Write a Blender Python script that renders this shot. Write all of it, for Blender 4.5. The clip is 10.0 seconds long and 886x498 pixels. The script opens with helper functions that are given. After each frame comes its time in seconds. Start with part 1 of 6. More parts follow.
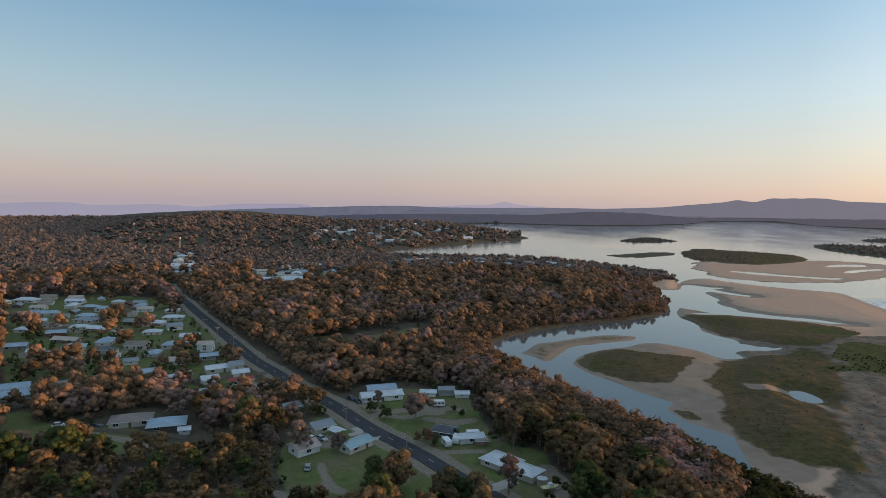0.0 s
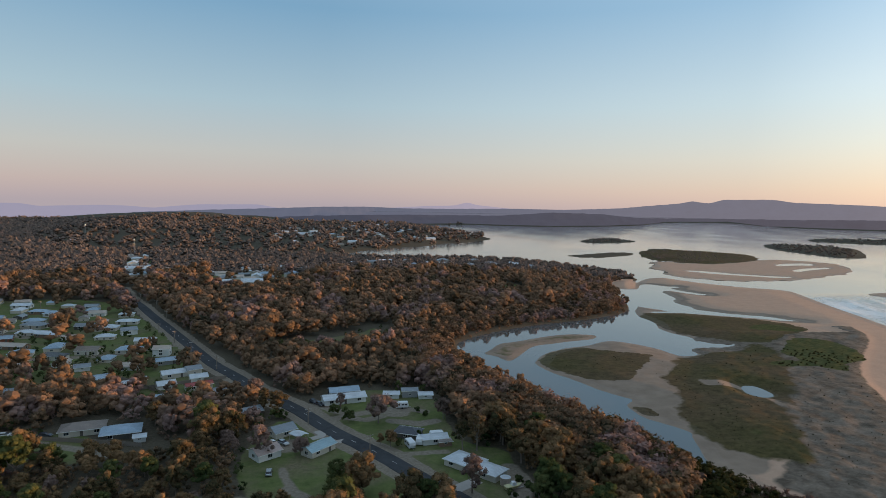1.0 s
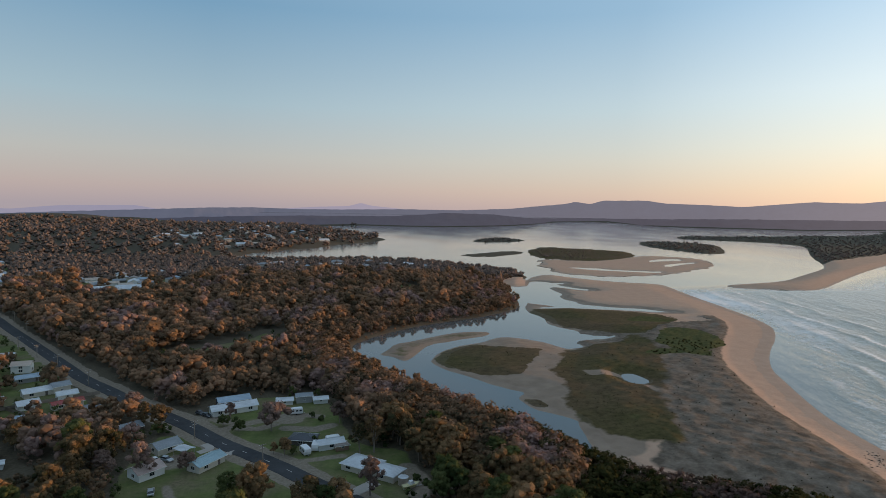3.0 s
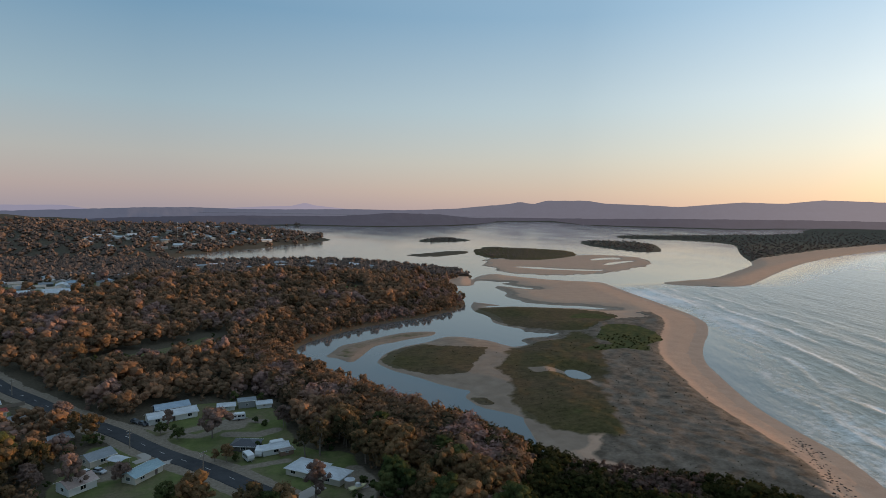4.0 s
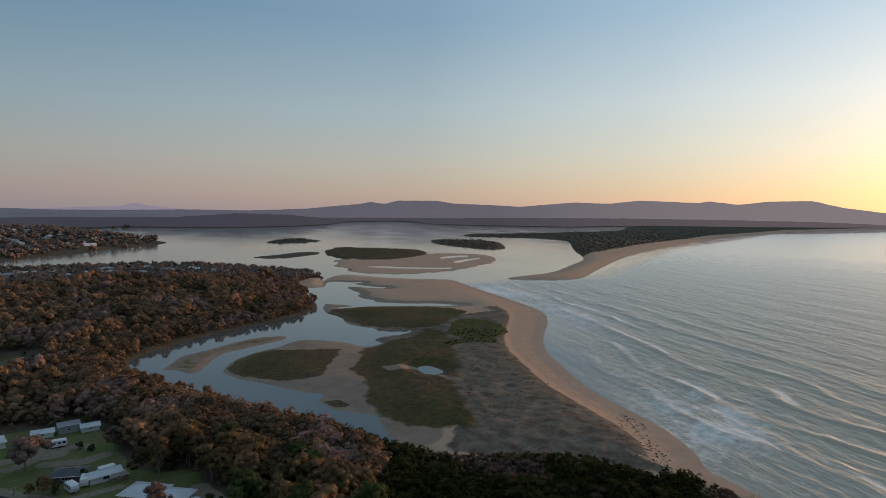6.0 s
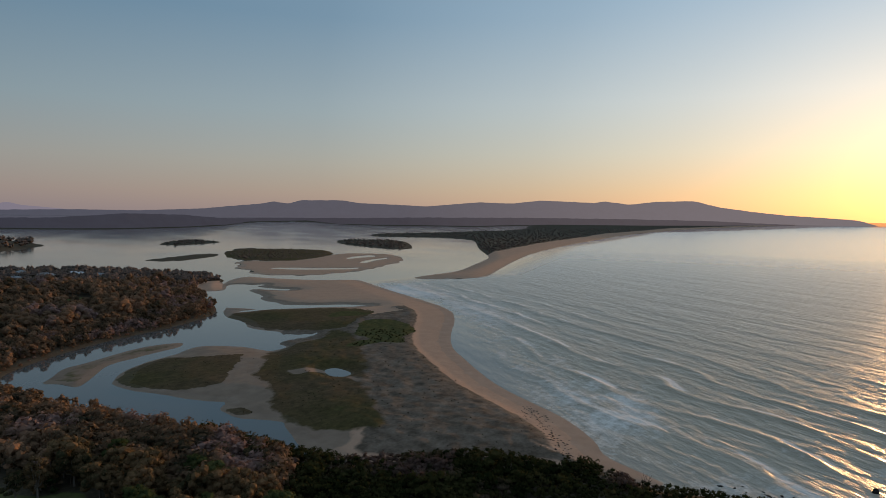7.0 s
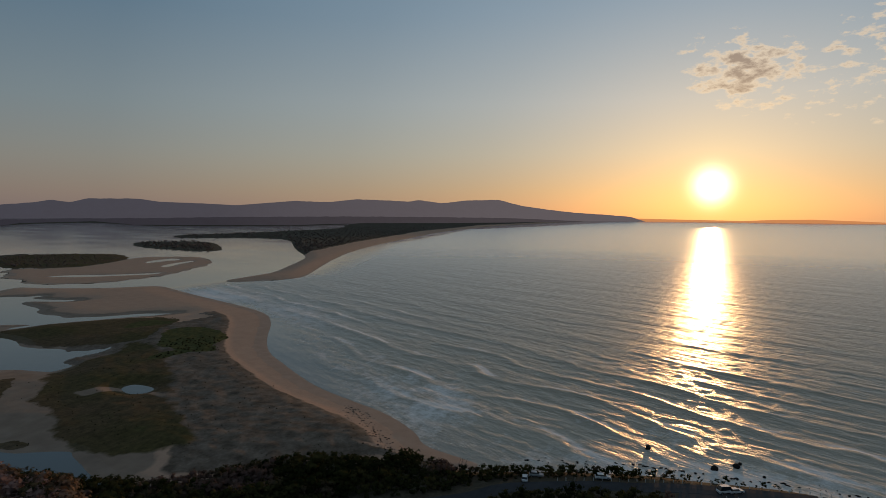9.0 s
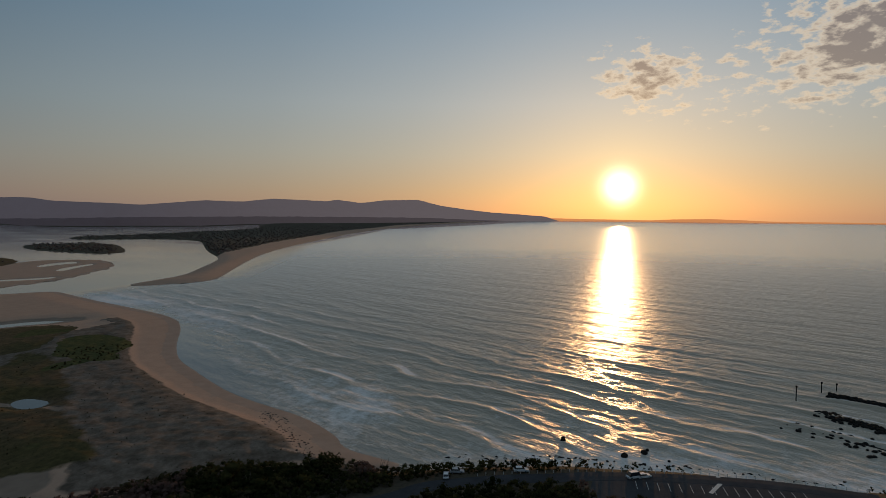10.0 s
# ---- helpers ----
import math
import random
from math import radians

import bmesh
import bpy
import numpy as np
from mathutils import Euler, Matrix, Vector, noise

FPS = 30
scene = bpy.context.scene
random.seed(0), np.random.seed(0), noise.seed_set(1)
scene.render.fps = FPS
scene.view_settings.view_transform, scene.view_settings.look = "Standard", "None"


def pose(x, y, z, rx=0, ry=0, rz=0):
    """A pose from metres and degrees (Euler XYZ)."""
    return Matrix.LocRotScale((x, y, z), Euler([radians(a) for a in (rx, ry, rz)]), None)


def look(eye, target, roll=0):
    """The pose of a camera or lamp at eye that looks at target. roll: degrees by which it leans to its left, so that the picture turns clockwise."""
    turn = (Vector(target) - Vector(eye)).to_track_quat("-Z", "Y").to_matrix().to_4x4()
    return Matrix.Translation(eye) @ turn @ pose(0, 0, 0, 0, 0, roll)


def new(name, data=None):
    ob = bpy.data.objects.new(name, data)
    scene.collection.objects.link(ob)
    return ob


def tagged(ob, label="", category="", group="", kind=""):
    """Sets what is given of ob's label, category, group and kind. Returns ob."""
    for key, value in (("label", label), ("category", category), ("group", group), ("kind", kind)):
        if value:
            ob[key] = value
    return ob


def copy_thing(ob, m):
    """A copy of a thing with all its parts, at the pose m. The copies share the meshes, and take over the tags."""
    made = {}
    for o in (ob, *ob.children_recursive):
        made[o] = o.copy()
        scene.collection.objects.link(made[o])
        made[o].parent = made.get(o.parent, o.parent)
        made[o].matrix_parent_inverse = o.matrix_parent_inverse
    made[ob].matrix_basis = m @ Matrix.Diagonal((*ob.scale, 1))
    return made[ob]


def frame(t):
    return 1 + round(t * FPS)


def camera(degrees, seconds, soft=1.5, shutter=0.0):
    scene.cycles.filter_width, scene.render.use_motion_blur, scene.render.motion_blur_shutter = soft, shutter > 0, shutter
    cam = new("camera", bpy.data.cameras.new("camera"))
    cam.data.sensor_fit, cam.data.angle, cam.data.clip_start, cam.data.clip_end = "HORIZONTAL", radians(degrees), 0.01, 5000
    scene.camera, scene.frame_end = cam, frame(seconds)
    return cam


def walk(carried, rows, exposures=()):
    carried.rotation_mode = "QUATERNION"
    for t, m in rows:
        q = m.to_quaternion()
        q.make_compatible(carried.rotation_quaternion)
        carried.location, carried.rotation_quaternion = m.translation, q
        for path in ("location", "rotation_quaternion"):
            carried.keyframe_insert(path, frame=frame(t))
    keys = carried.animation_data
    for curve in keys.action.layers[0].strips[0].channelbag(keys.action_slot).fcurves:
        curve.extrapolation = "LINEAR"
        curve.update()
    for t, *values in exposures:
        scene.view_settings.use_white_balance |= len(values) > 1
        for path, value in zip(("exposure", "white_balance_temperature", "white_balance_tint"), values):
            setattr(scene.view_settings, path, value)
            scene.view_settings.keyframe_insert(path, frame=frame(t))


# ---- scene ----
H = 80.0  # height of the camera over the sea

# seconds, yaw, pitch, roll
TURN = [
    (0.0, -0.00, -4.14, 1.13),
    (0.5, -1.18, -4.07, 1.12),
    (1.0, -3.57, -3.98, 1.17),
    (1.5, -6.11, -3.91, 1.14),
    (2.0, -8.62, -3.86, 1.15),
    (2.5, -11.15, -3.79, 1.11),
    (4.0, -18.86, -3.64, 1.08),
    (4.5, -21.71, -3.60, 1.07),
    (5.0, -24.96, -3.54, 1.04),
    (5.5, -28.80, -3.47, 0.96),
    (7.0, -41.95, -3.31, 0.79),
    (7.5, -46.37, -3.28, 0.75),
    (8.0, -50.79, -3.30, 0.58),
    (8.5, -55.17, -3.28, 0.50),
    (9.0, -59.34, -3.26, 0.43),
    (9.5, -63.51, -3.23, 0.42),
    (10.0, -67.05, -3.22, 0.40),
]
# seconds, stops: the camera closes down as it turns to the sun
EXPOSURES = [(0.0, 0.5), (2.5, 0.42), (5.5, -0.02), (7.5, -0.58), (9.0, -1.08), (10.0, -1.1)]
cam = camera(73.16, 10.0, soft=0.6)
walk(cam, [(t, pose(0, 0, H, 90 + p, 0, y) @ pose(0, 0, 0, 0, 0, r)) for t, y, p, r in TURN],
     exposures=EXPOSURES)

# ---- light: low sun over the sea, clear sky ----
SUN_AZ, SUN_EL = 83.45, 2.7
SUN_DIR = Vector((math.sin(radians(SUN_AZ)) * math.cos(radians(SUN_EL)), math.cos(radians(SUN_AZ)) * math.cos(radians(SUN_EL)), math.sin(radians(SUN_EL))))


class Nodes:
    """Short hand for building a node tree."""

    def __init__(self, tree):
        self.tree = tree

    def add(self, kind, ins=()):
        n = self.tree.nodes.new(kind)
        for k, v in dict(ins).items():
            self.put(n.inputs[k], v)
        return n

    def put(self, socket, v):
        if hasattr(v, "is_linked"):
            self.tree.links.new(v, socket)
        elif hasattr(v, "outputs"):
            self.tree.links.new(v.outputs[0], socket)
        else:
            socket.default_value = v

    def math(self, op, a, b=0.0, c=0.0, clamp=False):
        n = self.add("ShaderNodeMath")
        n.operation, n.use_clamp = op, clamp
        for k, v in enumerate((a, b, c)):
            self.put(n.inputs[k], v)
        return n.outputs[0]

    def ramp(self, fac, stops, mode="LINEAR"):
        n = self.add("ShaderNodeValToRGB", {0: fac})
        n.color_ramp.interpolation = mode
        while len(n.color_ramp.elements) < len(stops):
            n.color_ramp.elements.new(0.5)
        for e, (p, col) in zip(n.color_ramp.elements, stops):
            e.position, e.color = p, (*col, 1) if len(col) == 3 else col
        return n.outputs[0]

    def mix(self, fac, a, b, kind="MIX"):
        n = self.add("ShaderNodeMix")
        n.data_type, n.blend_type = "RGBA", kind
        for s, v in ((n.inputs[0], fac), (n.inputs[6], a), (n.inputs[7], b)):
            self.put(s, (*v, 1) if isinstance(v, tuple) and len(v) == 3 else v)
        return n.outputs[2]

    def value(self, name):
        n = self.add("ShaderNodeAttribute")
        n.attribute_name = name
        return n.outputs["Fac"]

    def bump(self, height, strength, distance):
        return self.add("ShaderNodeBump", {"Height": height, "Strength": strength, "Distance": distance}).outputs[0]

    def noise(self, vec, scale, detail=4.0, rough=0.55):
        return self.add("ShaderNodeTexNoise", {"Vector": vec, "Scale": scale, "Detail": detail, "Roughness": rough}).outputs[0]

    def scaled(self, vec, xyz):
        return self.add("ShaderNodeMapping", {"Vector": vec, "Scale": xyz}).outputs[0]


world = bpy.data.worlds.new("dawn_sky")
scene.world = world
world.use_nodes = True
world.node_tree.nodes.clear()
W = Nodes(world.node_tree)
sky = W.add("ShaderNodeTexSky")
sky.sky_type, sky.sun_disc, sky.sun_elevation, sky.sun_rotation = "NISHITA", False, radians(SUN_EL), radians(SUN_AZ)
sky.altitude, sky.air_density, sky.dust_density, sky.ozone_density = 80.0, 1.0, 1.0, 1.5
way = W.add("ShaderNodeTexCoord").outputs["Generated"]
sep = W.add("ShaderNodeSeparateXYZ", {0: way})
up = W.math("MAXIMUM", sep.outputs[2], 0.0)
dot = W.add("ShaderNodeVectorMath", {0: way, 1: SUN_DIR})
dot.operation = "DOT_PRODUCT"
near_sun = dot.outputs["Value"]
# colour of the air by height, away from the sun and towards it
away = W.ramp(up, [(0.0, (0.33, 0.295, 0.335)), (0.03, (0.375, 0.32, 0.34)), (0.08, (0.37, 0.37, 0.385)), (0.16, (0.28, 0.375, 0.445)), (0.30, (0.135, 0.265, 0.40)), (0.5, (0.22, 0.32, 0.43)), (1.0, (0.30, 0.39, 0.48))])
toward = W.ramp(up, [(0.0, (0.92, 0.61, 0.43)), (0.04, (0.96, 0.75, 0.53)), (0.10, (0.95, 0.92, 0.79)), (0.18, (0.90, 0.98, 1.00)), (0.32, (0.60, 0.81, 1.00)), (0.6, (0.26, 0.37, 0.48)), (1.0, (0.30, 0.39, 0.48))])
side = W.ramp(W.math("MULTIPLY_ADD", near_sun, 0.5, 0.5), [(0.50, (0, 0, 0)), (0.80, (0.20, 0.20, 0.20)), (0.92, (0.52, 0.52, 0.52)), (0.97, (0.78, 0.78, 0.78)), (0.995, (1, 1, 1))])
air = W.mix(side, away, toward)
# the bright ring round the sun and its disc
gap = W.math("SUBTRACT", 1.0, near_sun)
wide = W.math("POWER", 2.718, W.math("MULTIPLY", W.math("SQRT", gap), -24.0))
close = W.math("POWER", 2.718, W.math("MULTIPLY", gap, -4000.0))
glow = W.mix(1.0, W.mix(1.0, (0.52, 0.45, 0.12), wide, "MULTIPLY"), W.mix(1.0, (5.5, 5.2, 4.0), close, "MULTIPLY"), "ADD")
# broken cloud over the sea, on a flat deck
puff = W.math("MULTIPLY_ADD", W.noise(W.scaled(way, (1.0, 1.0, 2.3)), 33.0, 8.0, 0.60), 1.5, -0.25)


def cloud_bank(az, el, tight):
    """1 in the middle of a bank of cloud, 0 away from it."""
    mid = Vector((math.sin(radians(az)) * math.cos(radians(el)), math.cos(radians(az)) * math.cos(radians(el)), math.sin(radians(el))))
    far = W.add("ShaderNodeVectorMath", {0: W.add("ShaderNodeVectorMath", {0: way, 1: mid}).outputs[0], 1: (1.0, 1.0, 1.5)})
    far.inputs[0].links[0].from_node.operation = "SUBTRACT"
    far.operation = "MULTIPLY"
    size = W.add("ShaderNodeVectorMath", {0: far.outputs[0]})
    size.operation = "LENGTH"
    return W.math("POWER", 2.718, W.math("MULTIPLY", W.math("POWER", size.outputs["Value"], 2.0), -tight))


banks = W.math("ADD", W.math("ADD", W.math("MULTIPLY", cloud_bank(85.0, 12.4, 190.0), 0.44), W.math("MULTIPLY", cloud_bank(102.5, 13.6, 75.0), 0.46)), W.math("ADD", W.math("MULTIPLY", cloud_bank(92.5, 10.5, 110.0), 0.20), W.math("MULTIPLY", cloud_bank(120.0, 16.0, 14.0), 0.30)))
thick = W.math("MULTIPLY_ADD", banks, 1.3, puff)
cover = W.math("MULTIPLY", W.math("MULTIPLY", W.math("SUBTRACT", thick, 0.80), 7.0, clamp=True), W.math("MULTIPLY", W.math("SUBTRACT", banks, 0.04), 12.0, clamp=True))
heart = W.math("MULTIPLY", W.math("SUBTRACT", thick, 0.95), 4.5, clamp=True)
cloud = W.mix(heart, (1.45, 1.20, 0.92), (0.42, 0.31, 0.27))
total = W.mix(1.0, W.mix(W.math("MULTIPLY", cover, 0.85), air, cloud), glow, "ADD")
deep = W.add("ShaderNodeBackground", {"Color": sky, "Strength": 0.05})
seen = W.add("ShaderNodeBackground", {"Color": total, "Strength": 0.85})
W.add("ShaderNodeOutputWorld", {"Surface": W.add("ShaderNodeAddShader", {0: deep, 1: seen})})

sun = new("sun", bpy.data.lights.new("sun", "SUN"))
sun.data.energy, sun.data.angle, sun.data.color = 3.6, radians(0.53), (1.0, 0.53, 0.22)
sun.matrix_world = look(SUN_DIR * 3000, (0, 0, 0))

# ---- materials ----
def material(name):
    m = bpy.data.materials.new(name)
    m.use_nodes = True
    m.node_tree.nodes.clear()
    N = Nodes(m.node_tree)
    N.pos = N.add("ShaderNodeNewGeometry").outputs["Position"]
    return m, N


def finish(N, color, rough=0.8, normal=None, metal=0.0, spec=0.3, **more):
    ins = {"Base Color": color if not (isinstance(color, tuple) and len(color) == 3) else (*color, 1), "Roughness": rough, "Metallic": metal, "Specular IOR Level": spec}
    if normal is not None:
        ins["Normal"] = normal
    ins.update(more.get("ins", {}))
    N.add("ShaderNodeOutputMaterial", {"Surface": N.add("ShaderNodeBsdfPrincipled", ins)})


def plain(name, color, rough=0.7, grain=0.15, size=2.0, metal=0.0, spec=0.3):
    """Paint, metal or plastic with slight stains and grain."""
    m, N = material(name)
    a = N.noise(N.pos, 1.0 / size, 3.0)
    b = N.noise(N.pos, 9.0 / size, 2.0)
    dark = tuple(c * (1 - grain) for c in color)
    light = tuple(min(1, c * (1 + grain)) for c in color)
    col = N.mix(N.math("MULTIPLY_ADD", b, 0.5, N.math("MULTIPLY", a, 0.5), clamp=True), dark, light)
    finish(N, col, rough, N.bump(b, 0.15, 0.02), metal, spec)
    return m


def leaf_material(name, dark, mid, light, grey=(0.16, 0.12, 0.11), grey_share=0.0):
    """Leaves: every tree has its own shade, every spray varies a little round it."""
    m, N = material(name)
    isle = N.add("ShaderNodeNewGeometry").outputs["Random Per Island"]
    tree = N.add("ShaderNodeObjectInfo").outputs["Random"]
    tint = N.value("tint")
    zone = N.noise(N.pos, 0.05, 2.0)
    fine = N.noise(N.pos, 1.1, 4.0, 0.7)
    k = N.math("MULTIPLY_ADD", isle, 0.42, N.math("MULTIPLY_ADD", tree, 0.35, N.math("MULTIPLY_ADD", tint, 0.50, N.math("MULTIPLY_ADD", zone, 1.1, N.math("MULTIPLY_ADD", fine, 0.8, -1.18)))), clamp=True)
    relief = N.bump(fine, 0.5, 0.3)
    col = N.ramp(k, [(0.0, dark), (0.5, mid), (1.0, light)])
    if grey_share:
        patch = N.math("MULTIPLY", N.math("SUBTRACT", N.math("MULTIPLY_ADD", tint, 0.16, N.noise(N.pos, 0.03, 1.0)), 1.08 - grey_share), 12.0, clamp=True)
        col = N.mix(patch, col, N.mix(isle, tuple(c * 0.75 for c in grey), tuple(c * 1.2 for c in grey)))
    shade = N.add("ShaderNodeBsdfDiffuse", {"Color": col, "Normal": relief})
    thin = N.add("ShaderNodeBsdfTranslucent", {"Color": col})
    N.add("ShaderNodeOutputMaterial", {"Surface": N.add("ShaderNodeMixShader", {0: 0.22, 1: shade, 2: thin})})
    return m


def ground_material():
    m, N = material("ground_cover")
    fine, mid, coarse = N.noise(N.pos, 0.9, 5.0, 0.65), N.noise(N.pos, 0.12, 4.0), N.noise(N.pos, 0.02, 3.0)
    tuft = N.noise(N.pos, 0.35, 6.0, 0.7)

    def edge(name, soft=0.16, wander=0.55, by=mid):
        """A zone's value with a ragged border."""
        return N.math("MULTIPLY", N.math("SUBTRACT", N.math("MULTIPLY_ADD", N.math("SUBTRACT", by, 0.5), wander, N.value(name)), 0.5 - soft / 2), 1 / soft, clamp=True)

    litter = N.ramp(fine, [(0.25, (0.058, 0.050, 0.036)), (0.6, (0.105, 0.088, 0.064)), (0.85, (0.15, 0.124, 0.090))])
    lawn = N.mix(N.ramp(N.noise(N.pos, 0.055, 5.0, 0.65), [(0.44, (0, 0, 0)), (0.68, (1, 1, 1))]), N.ramp(tuft, [(0.3, (0.080, 0.105, 0.036)), (0.75, (0.160, 0.175, 0.068))]), N.ramp(fine, [(0.3, (0.11, 0.096, 0.058)), (0.7, (0.20, 0.165, 0.105))]))
    sand = N.mix(coarse, N.ramp(mid, [(0.3, (0.43, 0.278, 0.198)), (0.7, (0.53, 0.352, 0.25))]), N.ramp(fine, [(0.3, (0.47, 0.298, 0.213)), (0.7, (0.58, 0.386, 0.275))]))
    wet = N.ramp(mid, [(0.3, (0.38, 0.258, 0.188)), (0.7, (0.455, 0.318, 0.235))])
    mud = N.ramp(mid, [(0.25, (0.230, 0.170, 0.128)), (0.7, (0.320, 0.240, 0.182))])
    marsh = N.mix(N.ramp(coarse, [(0.35, (0, 0, 0)), (0.6, (1, 1, 1))]), N.ramp(tuft, [(0.3, (0.046, 0.040, 0.017)), (0.7, (0.118, 0.094, 0.040))]), N.ramp(tuft, [(0.3, (0.066, 0.046, 0.026)), (0.7, (0.150, 0.103, 0.058))]))
    green = N.ramp(tuft, [(0.3, (0.036, 0.041, 0.014)), (0.7, (0.110, 0.108, 0.040))])
    dune = N.mix(N.ramp(N.noise(N.scaled(N.pos, (1, 1, 1)), 0.16, 7.0, 0.72), [(0.40, (0, 0, 0)), (0.64, (1, 1, 1))]), N.ramp(tuft, [(0.3, (0.082, 0.062, 0.046)), (0.7, (0.148, 0.114, 0.086))]), N.ramp(fine, [(0.3, (0.180, 0.140, 0.110)), (0.7, (0.268, 0.212, 0.166))]))
    gravel = N.ramp(fine, [(0.3, (0.17, 0.14, 0.11)), (0.7, (0.28, 0.235, 0.185))])
    col = litter
    for name, c in (("lawn", lawn), ("sand", sand), ("wet", wet), ("mud", mud), ("dune", dune), ("marsh", marsh), ("green", green), ("gravel", gravel)):
        col = N.mix(edge(name), col, c)
    rough = N.math("MULTIPLY_ADD", edge("wet"), -0.35, 0.95)
    finish(N, col, rough, N.bump(tuft, 0.5, 0.2), spec=0.04)
    return m


def water_material():
    m, N = material("bay_water")
    sea = N.value("sea")
    foam_zone = N.value("foam")
    turned = N.add("ShaderNodeMapping", {"Vector": N.pos, "Rotation": (0, 0, radians(20))}).outputs[0]
    p = N.scaled(turned, (1.0, 0.34, 1.0))
    ripple = N.noise(p, 0.75, 4.0, 0.6)
    chop = N.noise(p, 0.17, 3.0, 0.5)
    roll = N.noise(N.scaled(turned, (1.0, 0.2, 1.0)), 0.055, 2.0, 0.5)
    # short waves are strongest along the beach and die away offshore
    reach = N.add("ShaderNodeVectorMath", {0: N.pos})
    reach.operation = "LENGTH"
    near = N.math("MAXIMUM", N.math("MINIMUM", N.math("MULTIPLY_ADD", reach.outputs["Value"], -0.00075, 1.2), 1.0), 0.10)
    h = N.math("MULTIPLY", N.math("MULTIPLY", near, N.math("MULTIPLY_ADD", roll, 4.5, N.math("MULTIPLY_ADD", chop, 2.8, N.math("MULTIPLY", ripple, 0.9)))), N.math("MULTIPLY_ADD", sea, 0.97, 0.03))
    lace = N.noise(N.pos, 0.22, 7.0, 0.72)
    streak = N.noise(N.pos, 0.045, 4.0, 0.6)
    foam = N.math("MULTIPLY", N.math("SUBTRACT", N.math("MULTIPLY_ADD", lace, 1.3, N.math("MULTIPLY_ADD", streak, 0.6, foam_zone)), 1.37), 2.6, clamp=True)
    # open sea's pale warm body stands in for sky reflection cut from gloss
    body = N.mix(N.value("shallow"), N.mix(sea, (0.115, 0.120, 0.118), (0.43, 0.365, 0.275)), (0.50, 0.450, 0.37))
    col = N.mix(foam, body, (0.86, 0.82, 0.77))
    rough = N.math("MULTIPLY_ADD", foam, 0.5, N.math("MULTIPLY_ADD", N.math("MULTIPLY", sea, N.math("MULTIPLY_ADD", near, 0.5, 0.5)), 0.33, 0.05))
    normal = N.bump(h, 0.80, 0.5)
    gloss = N.math("MULTIPLY", N.add("ShaderNodeFresnel", {"IOR": 1.4, "Normal": normal}).outputs[0], N.math("MULTIPLY", N.math("MULTIPLY_ADD", N.math("MULTIPLY", sea, near), -0.5, 1.0), N.math("MULTIPLY_ADD", foam, -0.85, 1.0)))
    body = N.add("ShaderNodeBsdfDiffuse", {"Color": col, "Normal": normal})
    face = N.add("ShaderNodeBsdfGlossy", {"Color": (1, 1, 1, 1), "Roughness": rough, "Normal": normal})
    N.add("ShaderNodeOutputMaterial", {"Surface": N.add("ShaderNodeMixShader", {0: gloss, 1: body, 2: face})})
    return m


def haze_backdrop_material(name, color, haze, share):
    """Far wooded hills, a plain backdrop: haze of miles of air painted as emission."""
    m, N = material(name)
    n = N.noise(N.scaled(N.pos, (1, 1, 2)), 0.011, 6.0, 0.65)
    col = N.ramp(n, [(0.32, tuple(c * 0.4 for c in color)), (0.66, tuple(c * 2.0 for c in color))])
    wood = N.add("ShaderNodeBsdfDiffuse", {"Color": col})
    # haze glow painted brighter and warmer towards the low sun, as sunlit air is
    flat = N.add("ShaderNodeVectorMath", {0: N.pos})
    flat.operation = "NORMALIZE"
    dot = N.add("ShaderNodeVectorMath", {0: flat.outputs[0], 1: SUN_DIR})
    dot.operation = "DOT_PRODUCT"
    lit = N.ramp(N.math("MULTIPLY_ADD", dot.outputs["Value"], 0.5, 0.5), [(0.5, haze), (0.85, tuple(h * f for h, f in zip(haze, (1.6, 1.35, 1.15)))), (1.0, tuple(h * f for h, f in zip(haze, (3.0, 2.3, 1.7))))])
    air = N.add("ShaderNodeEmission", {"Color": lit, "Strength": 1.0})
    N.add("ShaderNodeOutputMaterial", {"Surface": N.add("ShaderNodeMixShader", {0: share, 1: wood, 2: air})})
    return m


MAT_GROUND, MAT_WATER = ground_material(), water_material()
MAT_LEAF = leaf_material("gum_leaves", (0.042, 0.046, 0.024), (0.190, 0.124, 0.066), (0.345, 0.208, 0.112))
MAT_FOREST = leaf_material("forest_leaves", (0.050, 0.048, 0.031), (0.192, 0.124, 0.078), (0.335, 0.200, 0.124), (0.270, 0.180, 0.158), 0.42)
# far crowns paler and greyer than near ones: distance haze put into the colour
MAT_FAR = leaf_material("far_hazed_leaves", (0.095, 0.084, 0.076), (0.185, 0.142, 0.120), (0.260, 0.185, 0.152))
MAT_SCRUB = leaf_material("scrub_leaves", (0.016, 0.022, 0.008), (0.050, 0.050, 0.019), (0.105, 0.084, 0.038), (0.135, 0.090, 0.076), 0.40)
MAT_GREEN = leaf_material("dark_green_leaves", (0.026, 0.042, 0.017), (0.076, 0.092, 0.036), (0.150, 0.145, 0.060))
# pinkish grey foliage; on the pink-lit yard trees it paints in that light
MAT_PINK = leaf_material("pinkish_and_pink_lit_leaves", (0.110, 0.080, 0.066), (0.225, 0.158, 0.135), (0.330, 0.230, 0.195))
MAT_TUFT = leaf_material("dune_grass", (0.045, 0.040, 0.021), (0.095, 0.078, 0.040), (0.155, 0.118, 0.068))
MAT_BARK = plain("gum_bark", (0.22, 0.18, 0.15), 0.9, 0.35, 1.0)

# ---- plan helpers ----
RING0, RING1 = 1500.0, 2300.0


